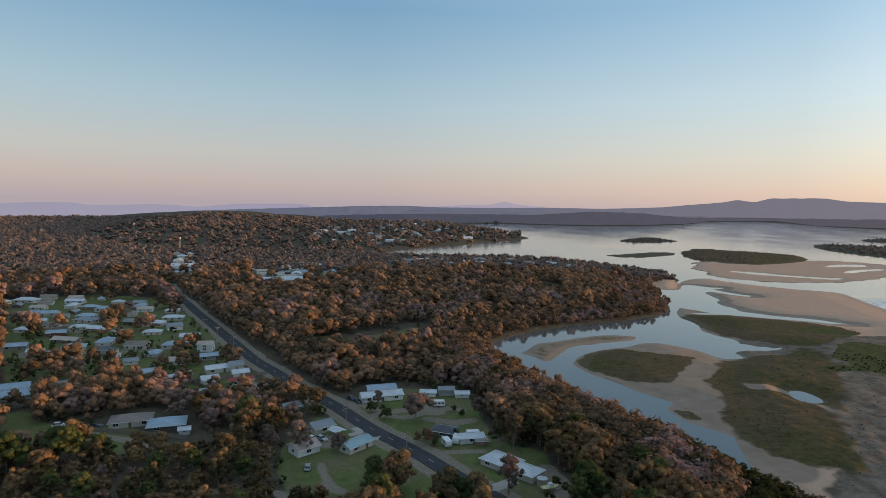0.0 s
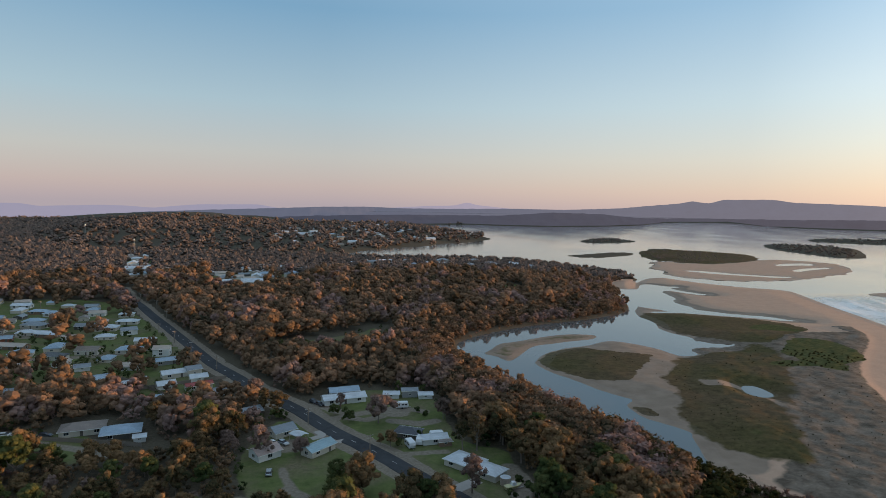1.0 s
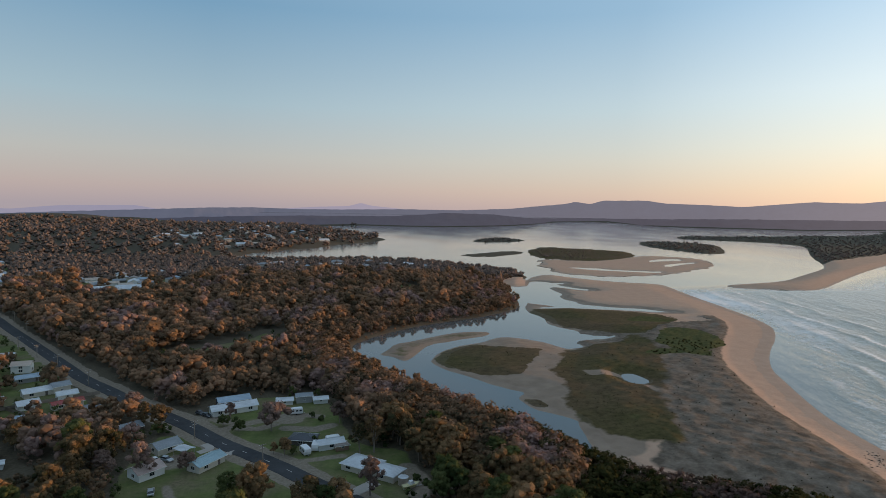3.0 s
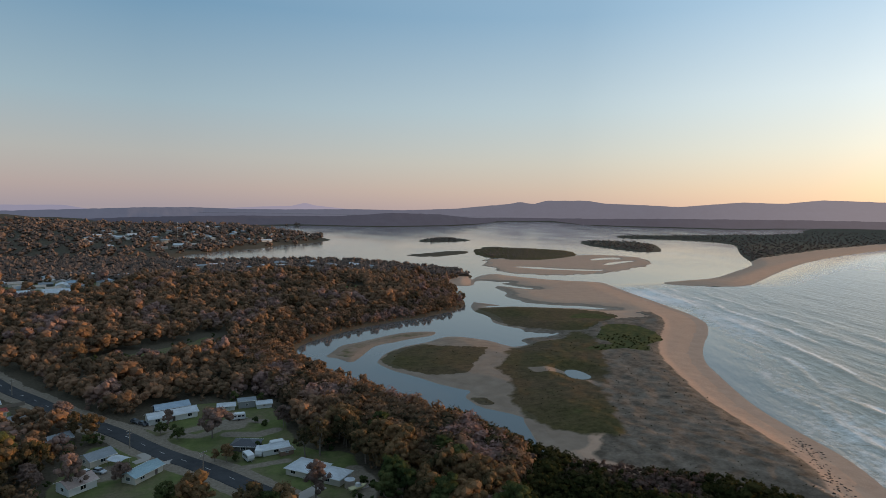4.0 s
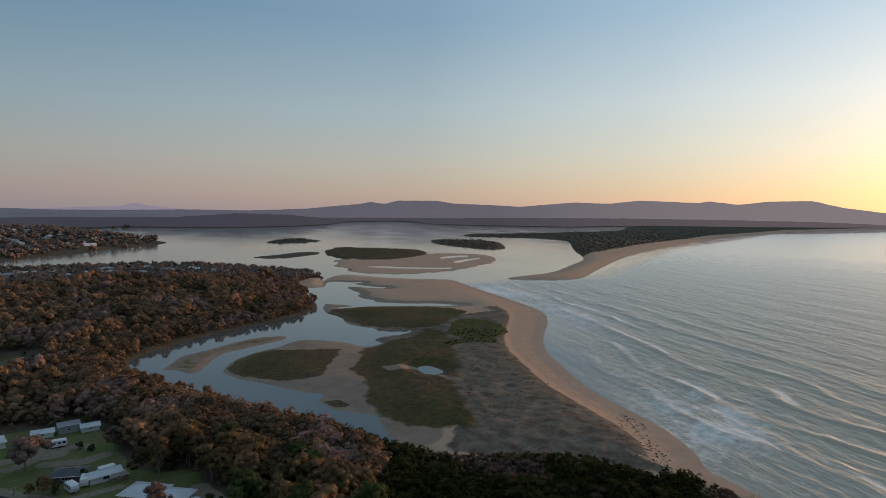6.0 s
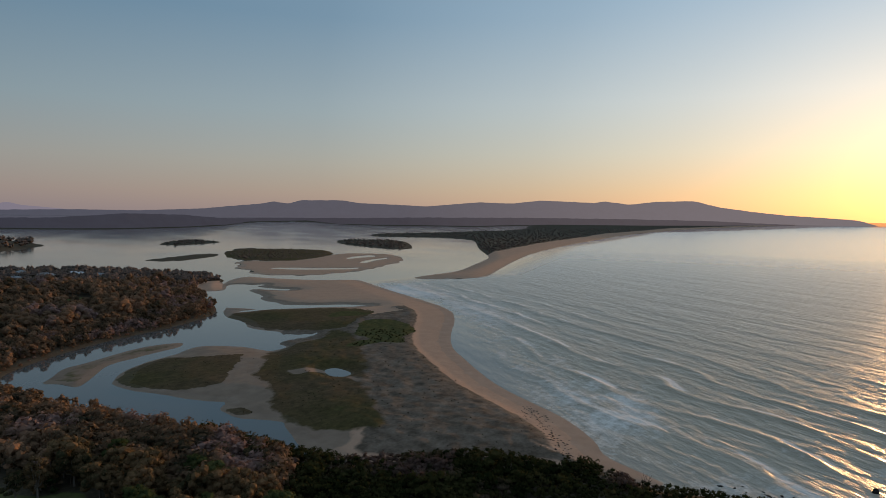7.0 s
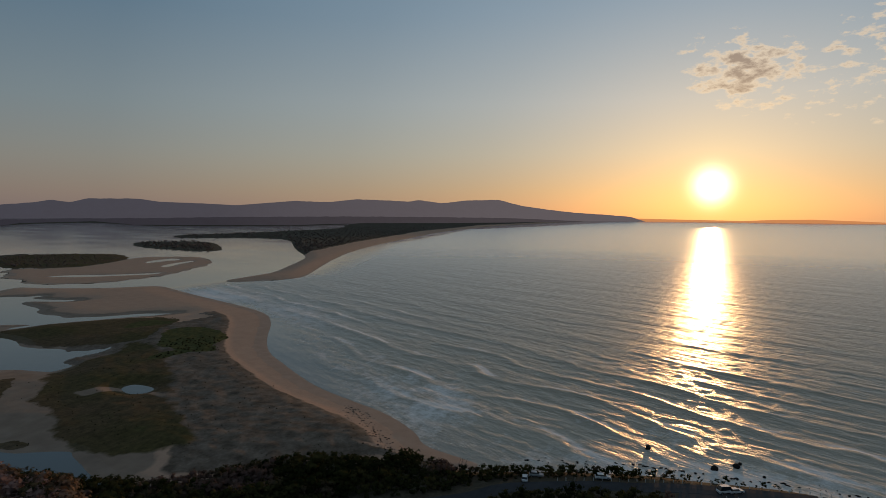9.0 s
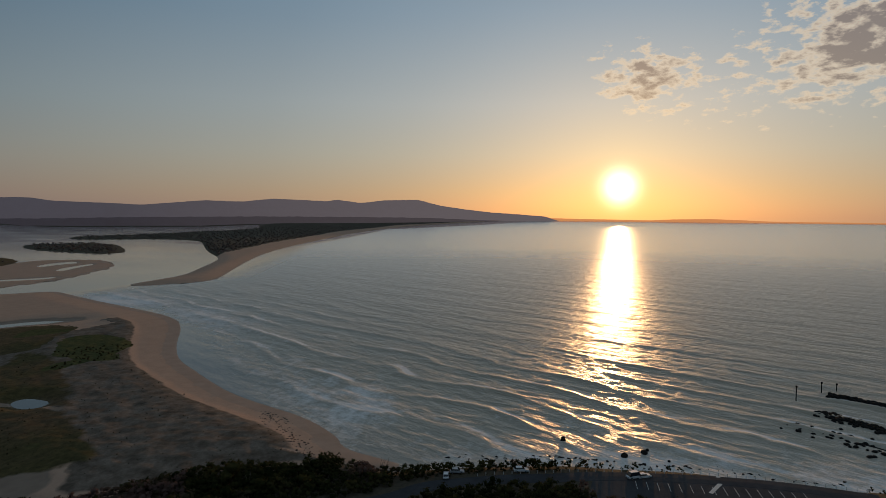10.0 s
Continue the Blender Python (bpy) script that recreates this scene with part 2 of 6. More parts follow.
def swell_up(r):
    """Height of the gently rising far sheet at r metres from the middle, so that the bay ends where the horizon stands."""
    r = np.asarray(r, float)
    far = RING0 + RING1 * np.tan(np.clip(r - RING0, 0, 3300) / RING1)
    return np.where(r > RING0, H - r * H / np.maximum(far, 1), 0.0)


def smooth(pts, rounds=2):
    """A closed outline with its corners cut."""
    p = np.array(pts, float)
    for _ in range(rounds):
        q = np.roll(p, -1, 0)
        p = np.stack([0.75 * p + 0.25 * q, 0.25 * p + 0.75 * q], 1).reshape(-1, 2)
    return p


def inside_by(outline, x, y, reach=60.0):
    """Metres inside an outline (negative outside), cut off at reach."""
    p = np.asarray(outline, float)
    out = np.full(x.shape, -reach)
    near = (x > p[:, 0].min() - reach) & (x < p[:, 0].max() + reach) & (y > p[:, 1].min() - reach) & (y < p[:, 1].max() + reach)
    px, py = x[near], y[near]
    best = np.full(px.shape, 1e12)
    odd = np.zeros(px.shape, bool)
    for (ax, ay), (bx, by) in zip(p, np.roll(p, -1, 0)):
        dx, dy = bx - ax, by - ay
        k = np.clip(((px - ax) * dx + (py - ay) * dy) / max(dx * dx + dy * dy, 1e-9), 0, 1)
        best = np.minimum(best, (px - ax - k * dx) ** 2 + (py - ay - k * dy) ** 2)
        if ay != by:
            odd ^= ((ay > py) != (by > py)) & (px < dx * (py - ay) / dy + ax)
    d = np.minimum(np.sqrt(best), reach)
    out[near] = np.where(odd, d, -d)
    return out


def wobble(x, y, size, seed=0):
    """Cheap smooth noise in -1..1 over the plan."""
    rng = np.random.default_rng(seed)
    out, amp = np.zeros_like(x), 0.0
    for k in range(7):
        a, f, ph = rng.uniform(0, 6.283), rng.uniform(0.6, 2.6) / size, rng.uniform(0, 6.283)
        w = 1.0 / (0.6 + f * size)
        out += w * np.sin(6.283 * f * (x * np.cos(a) + y * np.sin(a)) + ph + 1.7 * np.sin(6.283 * f * 0.63 * (y * np.cos(a) - x * np.sin(a)) + k))
        amp += w
    return out / amp


def mesh_of(name, verts, faces, mats=(), smooth_on=False, data=None):
    """A mesh from arrays of corners and of quads or triangles; data: named values per corner."""
    verts, faces = np.asarray(verts, np.float32), np.asarray(faces, np.int32)
    me = bpy.data.meshes.new(name)
    n, k = faces.shape
    me.vertices.add(len(verts))
    me.vertices.foreach_set("co", verts.ravel())
    me.loops.add(n * k)
    me.loops.foreach_set("vertex_index", faces.ravel())
    me.polygons.add(n)
    me.polygons.foreach_set("loop_start", np.arange(0, n * k, k, dtype=np.int32))
    me.polygons.foreach_set("use_smooth", np.full(n, smooth_on, bool))
    for key, values in (data or {}).items():
        me.attributes.new(key, "FLOAT", "POINT").data.foreach_set("value", np.asarray(values, np.float32).ravel())
    me.update(calc_edges=True)
    for m in mats:
        me.materials.append(m)
    return me


def polar_sheet(az, r):
    """Corners and quads of a sheet in rings round the middle; az in degrees from y towards x."""
    a, rr = np.meshgrid(np.radians(az), r)
    x, y = rr * np.sin(a), rr * np.cos(a)
    i = np.arange(len(r) - 1)[:, None] * len(az) + np.arange(len(az) - 1)[None, :]
    quads = np.stack([i, i + 1, i + 1 + len(az), i + len(az)], -1).reshape(-1, 4)
    return x.ravel(), y.ravel(), rr.ravel(), quads


def trimmed(verts, quads, keep, data):
    """The quads that have a corner in keep, with only their corners."""
    quads = quads[keep[quads].any(1)]
    used = np.unique(quads)
    index = np.zeros(len(verts), np.int64)
    index[used] = np.arange(len(used))
    return verts[used], index[quads], {k: v[used] for k, v in data.items()}


def rings(first, last, least, fine, most):
    r = [first]
    while r[-1] < last:
        r.append(r[-1] + min(max(least, r[-1] ** 2 / fine), most))
    return np.array(r)


def off_line(line, x, y, reach=60.0):
    """Metres from a line of points, cut off at reach."""
    p = np.asarray(line, float)
    out = np.full(x.shape, reach)
    near = (x > p[:, 0].min() - reach) & (x < p[:, 0].max() + reach) & (y > p[:, 1].min() - reach) & (y < p[:, 1].max() + reach)
    px, py = x[near], y[near]
    best = np.full(px.shape, reach * reach)
    for (ax, ay), (bx, by) in zip(p[:-1], p[1:]):
        dx, dy = bx - ax, by - ay
        k = np.clip(((px - ax) * dx + (py - ay) * dy) / max(dx * dx + dy * dy, 1e-9), 0, 1)
        best = np.minimum(best, (px - ax - k * dx) ** 2 + (py - ay - k * dy) ** 2)
    out[near] = np.sqrt(best)
    return out

# ---- plan of the shores (metres, the camera stands over 0, 0) ----
TOWN_SHORE = [
    (-81, 914), (-38, 924), (14, 926), (102, 926), (168, 902), (222, 844), (256, 776), (277, 723), (274, 679), (251, 655),
    (224, 642)]
BAY_SHORE = [
    (207, 568), (189, 487), (174, 457), (155, 441), (129, 423), (111, 415), (88, 403), (70, 390), (54, 376), (39, 360),
    (29, 344), (32, 319), (42, 290), (51, 271), (59, 255), (65, 240), (73, 228), (80, 215), (85, 202), (89, 190), (93, 179),]
SEA_SHORE = [
    (104, 155), (117, 149), (133, 139), (146, 128), (147, 119), (152, 107), (161, 113), (160, 95), (161, 84), (168, 75),
    (176, 61), (180, 53), (188, 37), (192, 20), (198, 3), (200, -13), (200, -28), (203, -43)]
INLAND = [(240, -150), (100, -500), (-1500, -1500), (-4400, -1000), (-4450, 500), (-3300, 3000), (-1500, 4200), (-300, 2000), (-200, 1000)]
MAINLAND = TOWN_SHORE + BAY_SHORE + SEA_SHORE + INLAND
NORTHLAND = [
    (-96, 976), (-84, 1055), (-26, 1159), (54, 1233), (70, 1314), (154, 1406), (199, 1493), (229, 1556), (210, 1697),
    (175, 1749), (124, 2001), (57, 2379), (-11, 2403), (-119, 2287), (-154, 2327), (-400, 2330), (-1200, 2400), (-700, 1000),
    (-200, 950)]
FARSHORE = [
    (-158, 2386), (-54, 2321), (243, 2748), (453, 2631), (644, 2637), (952, 2781), (1219, 3007), (1493, 3404), (1919, 3450),
    (1876, 2964), (1960, 2796), (2208, 2602), (2312, 2507), (2440, 2405), (2706, 2407), (3008, 2381), (3300, 3000),
    (1500, 4300), (-500, 4500), (-2500, 3700), (-1500, 2400)]
EASTLAND = [
    (473, 584), (517, 596), (580, 611), (664, 669), (760, 734), (830, 788), (971, 954), (1081, 1072), (1299, 1296),
    (1349, 1387), (1378, 1492), (1340, 1577), (1261, 1631), (1198, 1725), (1343, 1896), (1456, 1883), (1749, 1895),
    (1997, 1968), (2145, 1940), (2530, 2104), (2700, 2300), (3600, 2700)]
EASTSEA = [
    (4445, 1255), (4085, 1423), (3591, 1547), (3235, 1572), (2743, 1494), (2248, 1365), (1683, 1134), (1307, 973),
    (1002, 823), (815, 709), (654, 601), (566, 540), (537, 532), (506, 539), (468, 566)]
SANDBODY = [
    (277, 682), (313, 713), (322, 680), (358, 626), (404, 603), (396, 574), (375, 502), (358, 431), (339, 365), (307, 326),
    (268, 290), (241, 259), (229, 236), (217, 214), (204, 187), (197, 160), (192, 140), (181, 118), (171, 109), (169, 91),
    (167, 83), (156, 93), (153, 107), (141, 124), (113, 143), (98, 170), (92, 193), (88, 198), (84, 217), (78, 227),
    (73, 240), (69, 261), (63, 286), (70, 310), (93, 351), (107, 353), (130, 356), (148, 363), (183, 405), (176, 456),
    (195, 480), (249, 630)]
BAY = [(30, 340), (40, 356), (54, 375), (66, 386), (80, 397), (96, 407), (115, 405), (138, 416), (161, 435), (179, 460),
    (182, 453), (174, 430), (173, 416), (174, 395), (178, 375), (187, 366), (203, 355), (210, 350), (200, 335), (191, 328),
    (184, 329), (175, 329), (169, 321), (160, 320), (154, 318), (151, 324), (148, 336), (141, 346), (133, 354), (124, 356),
    (117, 350), (107, 342), (96, 338), (83, 328), (77, 321), (70, 310), (68, 305), (69, 295), (74, 282), (80, 273),
    (85, 262), (90, 253), (95, 247), (98, 243), (92, 237), (92, 231), (93, 222), (98, 216), (103, 210), (105, 206),
    (103, 202), (97, 176), (90, 181), (79, 193), (67, 214), (51, 240), (30, 279)]
CHANNEL = [(176, 451), (186, 482), (198, 503), (209, 543), (223, 584), (236, 589), (259, 641), (273, 636), (280, 621),
    (295, 622), (289, 612), (276, 611), (286, 575), (298, 565), (291, 557), (279, 567), (267, 592), (257, 580), (254, 562),
    (252, 534), (241, 521), (238, 502), (243, 488), (239, 474), (249, 467), (260, 455), (284, 445), (292, 431), (300, 425),
    (284, 428), (272, 436), (254, 444), (231, 453), (218, 459), (206, 457), (196, 458), (191, 463), (204, 464), (215, 463),
    (208, 473), (197, 485), (196, 496), (189, 481), (180, 449)]
SANDKNOB = [(213, 613), (231, 652), (257, 687), (263, 665), (252, 626), (240, 598), (222, 594)]
MUDBAR = [(43, 322), (49, 331), (56, 347), (67, 352), (78, 360), (90, 368), (102, 374), (113, 375), (124, 372), (118, 361),
    (108, 357), (96, 352), (88, 347), (81, 345), (73, 338), (66, 324), (59, 311), (55, 306), (52, 311), (50, 317)]
POND = [(156, 263), (162, 264), (164, 259), (164, 249), (158, 246), (154, 249), (153, 254)]
PONDARM = [(138, 269), (146, 266), (157, 265), (155, 255), (149, 259), (138, 257), (137, 263)]
MARSH_A = [(70, 305), (76, 318), (87, 330), (98, 336), (108, 336), (115, 325), (127, 320), (138, 317), (131, 305),
    (124, 295), (117, 287), (112, 277), (105, 268), (98, 268), (90, 270), (84, 276), (81, 281), (76, 288), (71, 295)]
MARSH_B = [(182, 451), (202, 459), (227, 455), (251, 438), (270, 424), (278, 411), (276, 387), (268, 380), (242, 365),
    (227, 348), (212, 350), (204, 356), (189, 369), (180, 378), (179, 397), (179, 418), (177, 430)]
MARSH_C = [(153, 317), (139, 297), (134, 286), (126, 277), (122, 266), (122, 255), (116, 238), (109, 228), (107, 216),
    (106, 205), (107, 196), (110, 191), (117, 182), (128, 172), (135, 187), (144, 202), (151, 221), (163, 236), (176, 253),
    (191, 281), (209, 315), (218, 341), (211, 348), (197, 330), (183, 326), (172, 324), (160, 317)]
GREEN_A = [(244, 359), (256, 359), (267, 349), (263, 332), (257, 313), (248, 303), (233, 298), (229, 288), (222, 281),
    (208, 294), (197, 289), (188, 295), (198, 302), (215, 304), (212, 319), (222, 333)]
ISLET = [(439, 1501), (502, 1626), (595, 1717), (614, 1638), (615, 1535), (535, 1463), (443, 1433)]
ISLAND = [(885, 1435), (985, 1554), (1057, 1507), (1106, 1430), (1031, 1288), (876, 1077), (814, 1052), (812, 1157), (825, 1301),]
DELTA = [(442, 1120), (494, 1201), (554, 1230), (605, 1218), (649, 1165), (667, 1120), (636, 1035), (610, 992), (544, 934),
    (495, 908), (464, 892), (442, 911), (424, 942), (411, 959), (409, 1001)]
DELTASAND = [(410, 933), (423, 892), (459, 881), (521, 914), (607, 977), (658, 995), (683, 972), (688, 923), (636, 840),
    (591, 793), (537, 756), (489, 723), (434, 698), (396, 695), (367, 705), (349, 736), (363, 775), (358, 814), (378, 838)]
DELTA_B = [(284, 1037), (323, 1069), (383, 1118), (438, 1139), (424, 1074), (373, 1026), (318, 986), (286, 995)]
DELTA_C = [(354, 747), (423, 741), (478, 723), (425, 698), (384, 704), (348, 716)]
DELTA_D = [(504, 1241), (559, 1274), (582, 1246), (537, 1192), (503, 1200)]
MARSH_D = [(93, 235), (97, 234), (101, 229), (101, 223), (97, 222), (94, 227)]
GREEN_B = [(238, 398), (262, 411), (270, 390), (272, 384), (262, 379), (250, 385), (237, 388)]
PONDTAIL = [(153, 243), (157, 241), (157, 232), (153, 227), (153, 234)]
RUN_A = [(381, 799), (411, 789), (435, 762), (471, 741), (499, 731), (485, 718), (453, 728), (418, 749), (387, 778)]
RUN_B = [(574, 901), (630, 942), (662, 933), (655, 905), (615, 903), (580, 886)]
RUN_C = [(543, 811), (583, 846), (617, 861), (656, 877), (638, 855), (590, 831), (549, 797)]
STREAK = [(2158, 2322), (2209, 2177), (2224, 2046), (1997, 1968), (1887, 2045)]
EASTLAND = EASTLAND + EASTSEA
MUDFLAT = [(68, 304), (86, 328), (106, 340), (123, 352), (132, 351), (147, 332), (153, 316), (139, 297), (134, 286),
    (126, 277), (122, 266), (122, 255), (116, 238), (109, 228), (107, 216), (106, 205), (110, 190), (104, 180), (96, 192),
    (103, 202), (103, 210), (96, 217), (92, 230), (92, 237), (98, 243), (90, 253), (80, 273)]

# ---- plan of roads, yards and clearings ----
ROAD = [(26.2, 143.6), (18.7, 152.5), (14.3, 158.2), (4, 170.9), (-6.7, 185.7), (-21.5, 202.1), (-28.1, 210.4), (-39.1, 226.6), (-65.7,
    257.5), (-76.2, 272.8), (-93.4, 293.9), (-105.8, 314), (-126.8, 346.8), (-152.5, 387), (-178.2, 426.5), (-199.6, 461.9), (-224.3, 497.2),
    (-254.9, 553.6)]
COAST_ROAD = [(120, 101), (143.3, 76.1), (154, 71.6), (159.7, 64.2), (164.5, 57), (169.3, 49.8), (175.2, 37.4), (181, 28.2), (187.8, 10.8),
    (193.4, -6.6), (197.9, -27.9), (198.9, -50.2)]
CLEARING_A = [(-35.2, 229.5), (-31.4, 251.6), (-14.4, 252.7), (5.1, 253.9), (15.1, 234.5), (15.9, 212.8), (22.1, 192.5), (33.9, 190.8),
    (35.1, 172.2), (36.5, 155.4), (18.9, 154.7), (4.1, 176.6), (-15.3, 202.9)]
CLEARING_B = [(-38.1, 152.4), (-50.9, 176.1), (-48.6, 215), (-37.4, 216.8), (-13.6, 181.9), (12.7, 152.9)]
CLEARING_C = [(-159.7, 211.7), (-153.9, 218.1), (-142.2, 204.2), (-118.6, 204.4), (-102, 201), (-93.6, 182.4), (-103.8, 178.5), (-139.6,
    184.6)]
CLEARING_D = [(-28.5, 367), (-16.6, 391.2), (-13.7, 349.3), (-29.5, 339.1), (-51.6, 334.4), (-69.9, 330.1), (-59.9, 345.2)]
CLEARING_E = [(98, 614.9), (122.1, 618.5), (105.9, 548.1), (89.9, 545.9)]
CLEARING_F = [(-181.4, 349.5), (-165.4, 351), (-133.4, 288.7), (-141.8, 277.7), (-162.2, 309.4)]
TOWN = [(-338.7, 452.9), (-323.7, 469), (-273, 490.8), (-222.5, 473.2), (-173.1, 404.9), (-119.1, 325.9), (-73.8, 247.3), (-78, 238),
    (-101.7, 234.4), (-127, 243.9), (-158.7, 241.8), (-165.3, 219.3)]
SHOPS = [(-399.5, 878.2), (-369.2, 885.6), (-246.6, 597.8), (-262.6, 595.2)]
SCHOOL = [(-201.1, 696.6), (-150, 706), (-126.2, 594.1), (-158.5, 567.9)]
MARKET = [(-216, 629), (-183, 759), (-109, 759), (-98, 685), (-124, 575), (-137, 540), (-183, 567)]
CAR_PARK = [(179.7, 26.4), (187.4, 10.7), (193.4, -6.6), (192.8, -12.7), (200.2, -50.5), (175, -11.7), (166.5, 25.9)]
CLEARINGS = [CLEARING_A, CLEARING_B, CLEARING_C, CLEARING_D, CLEARING_E, CLEARING_F, TOWN, SHOPS, SCHOOL, MARKET]
# gravel yards and drives: x, y, reach, and a line where the drive is one
YARDS = [(-36, 193, 5), (-3, 226, 6), (0, 0, 2.2, [(-30, 214), (-22, 222), (-12, 226), (2, 229), (8, 226)]), (0, 0, 1.6, [(-3, 186), (6, 187), (14, 188)]),
         (0, 0, 3.0, [(33, 158), (35, 166), (33, 176)]), (0, 0, 2.5, [(-44, 232), (-33, 233), (-25, 226)]), (0, 0, 2.0, [(-60, 158), (-44, 157), (-30, 150)]), (0, 0, 1.8, [(-118, 196), (-100, 190), (-92, 186)]),
         (0, 0, 1.5, [(-32, 163), (-18, 152), (-4, 143)]), (0, 0, 1.2, [(-36, 176), (-33, 168), (-30, 162)]), (0, 0, 2.5, [(-4, 216), (6, 213), (12, 216)]), (0, 0, 2.0, [(-20, 219), (-14, 217), (-8, 221)]), (-205, 298, 8), (0, 0, 3, [(-225, 380), (-240, 360), (-215, 350)]), (0, 0, 3, [(-190, 300), (-150, 310), (-120, 340)])]

# x, y, length, width, wall height, bearing of the long side, roof kind, roof colour, wall colour
HOUSES = [
    (-108.9, 206, 19, 11, 2.7, 20, "hip", "brown", "cream"), (-94.9, 203, 17, 12, 2.7, 20, "hip", "blue", "dark"), (-86.7, 198, 5, 4, 2.3, 20, "gable", "white", "white"),
    (-167.6, 230, 17, 10, 2.6, 30, "gable", "blue", "grey"), (-149.5, 283, 9, 7, 2.5, 30, "gable", "grey", "white"), (-133.6, 264, 14, 8, 2.5, 34, "gable", "blue", "dark"),
    (-205.4, 323, 21, 8, 2.7, -8, "gable", "cream", "brown"), (-173.9, 303, 18, 9, 2.7, -8, "hip", "dark", "cream"), (-104, 273, 15, 8, 2.7, 34, "gable", "white", "cream"),
    (-97, 277, 9, 8, 3.6, 34, "gable", "grey", "cream"), (-101, 256, 10, 8, 2.6, 34, "gable", "white", "white"), (-91.2, 267, 10, 7, 2.6, 30, "gable", "white", "white"),
    (-87, 255, 15, 6, 2.6, 34, "gable", "red", "cream"), (-78, 246, 13, 7, 2.5, 34, "gable", "grey", "white"), (-97.6, 238, 9, 7, 2.4, 30, "hip", "blue", "dark"),
    (-124.7, 312, 11, 9, 4.6, 8, "gable", "cream", "white"), (-116, 295, 17, 7, 2.7, 30, "gable", "blue", "grey"), (-144, 338, 15, 8, 2.7, 12, "gable", "white", "cream"),
    (-164, 362, 12, 10, 3.4, 33, "gable", "grey", "white"), (-178, 392, 18, 9, 2.7, 10, "hip", "white", "cream"), (-119.1, 258, 5, 4, 2.3, 34, "gable", "white", "white"),
    (-114.4, 263, 6, 5, 2.4, 34, "gable", "white", "red"), (-57.2, 222, 11, 8, 2.7, 38, "gable", "grey", "dark"),
    (-313.8, 447, 22, 12, 3.0, 0, "hip", "white", "cream"), (-327, 436, 20, 10, 3.0, 8, "hip", "white", "cream"), (-277, 447, 18, 9, 2.8, 8, "gable", "white", "white"),
    (-237, 418, 20, 10, 2.8, 10, "hip", "blue", "white"), (-267, 397, 24, 9, 2.8, 10, "gable", "blue", "cream"), (-227, 378, 20, 11, 2.8, -10, "hip", "grey", "cream"),
    (-204.8, 353, 18, 9, 2.7, -10, "gable", "white", "brown"), (-222, 340, 14, 8, 2.6, 20, "gable", "blue", "red"), (-254, 371, 14, 9, 2.6, 20, "gable", "white", "cream"),
    (-246, 347, 12, 8, 2.6, 0, "hip", "white", "white"), (-205, 297, 10, 6, 2.5, 12, "gable", "white", "white"), (-222.6, 307, 16, 8, 2.6, 20, "gable", "blue", "grey"),
    (-228, 447, 13, 9, 2.7, 10, "gable", "grey", "cream"), (-210, 455, 13, 9, 2.7, 20, "gable", "white", "cream"), (-252, 424, 16, 9, 2.7, 5, "hip", "blue", "brown"),
    (-196, 376, 15, 9, 2.7, 5, "gable", "grey", "dark"), (-190, 417, 13, 9, 2.7, 15, "hip", "white", "cream"), (-285, 418, 14, 8, 2.7, 5, "gable", "cream", "cream"),
    (-174, 239, 15, 9, 2.6, 30, "gable", "blue", "white"), (-159.8, 244, 10, 7, 2.5, 25, "gable", "grey", "dark"),
    # the yards along the road
    (-41.6, 203.5, 11, 9, 2.7, 40, "gable", "grey", "cream"), (-27, 188.5, 14.5, 7.5, 2.7, 52, "gable", "teal", "cream"), (-43, 185, 11, 9, 2.9, 42, "gable", "pink", "white"),
    (-25, 247, 17, 8, 2.8, 18, "gable", "blue", "navy"), (-24, 238, 24, 8.5, 2.8, 20, "gable", "white", "white"),
    (2.5, 245, 9, 5, 3.6, 5, "gable", "grey", "grey"), (-5, 243.5, 9, 5, 2.4, 0, "gable", "white", "white"), (9, 243, 8, 5, 2.3, 5, "gable", "white", "white"),
    (1.9, 201.5, 12, 8.5, 2.6, -20, "hip", "slate", "dark"), (10.5, 196, 12, 6, 2.6, 12, "gable", "white", "white"), (14, 193.5, 6, 4, 2.2, 12, "flat", "brown", "brown"),
    (19.3, 177.5, 15, 11, 2.7, -42, "hip", "white", "cream"), (25.8, 170.8, 12, 9, 2.7, -42, "hip", "white", "cream"),
]

# smaller houses that fill the blocks of the town: x, y
INFILL = []
fill = random.Random(8)
while len(INFILL) < 30:
    px, py = fill.uniform(-335, -120), fill.uniform(285, 470)
    if inside_by(TOWN, np.array([px]), np.array([py]))[0] > 9 and off_line(ROAD, np.array([px]), np.array([py]))[0] > 16 and min(math.hypot(px - h[0], py - h[1]) for h in HOUSES + INFILL) > 15:
        INFILL.append((px, py))

# round spots kept free of trees: x, y, reach (houses and yards)
KEEP_CLEAR = [(h[0], h[1], 0.55 * h[2] + 2.5) for h in HOUSES] + [(px, py, 8.5) for px, py in INFILL]

# ---- ground: one sheet from the near wood to the horizon ----
FINE_AZ = np.arange(-42.0, 106.0, 0.23)
ALL_AZ = np.concatenate([np.arange(-180.0, -42.0, 6.0), FINE_AZ, np.arange(106.0, 179.0, 6.0), [180.0]])
# low wooded hills inland: bearing and height of the skyline over the plain
HILL_AZ = [-60, -45, -37, -33, -29, -26, -23, -20, -17.5, -15, -12.5, -10, -6, -3]
HILL_UP = [0, 0, 0, 0, 1, 6, 15, 21, 18, 10, 4, 1, 0, 0]
# how far the wooded plain reaches inland, by bearing
PLAIN_AZ = [-60, -36, -30, -26, -14]
PLAIN_END = [2700, 2750, 2850, 3250, 3600]


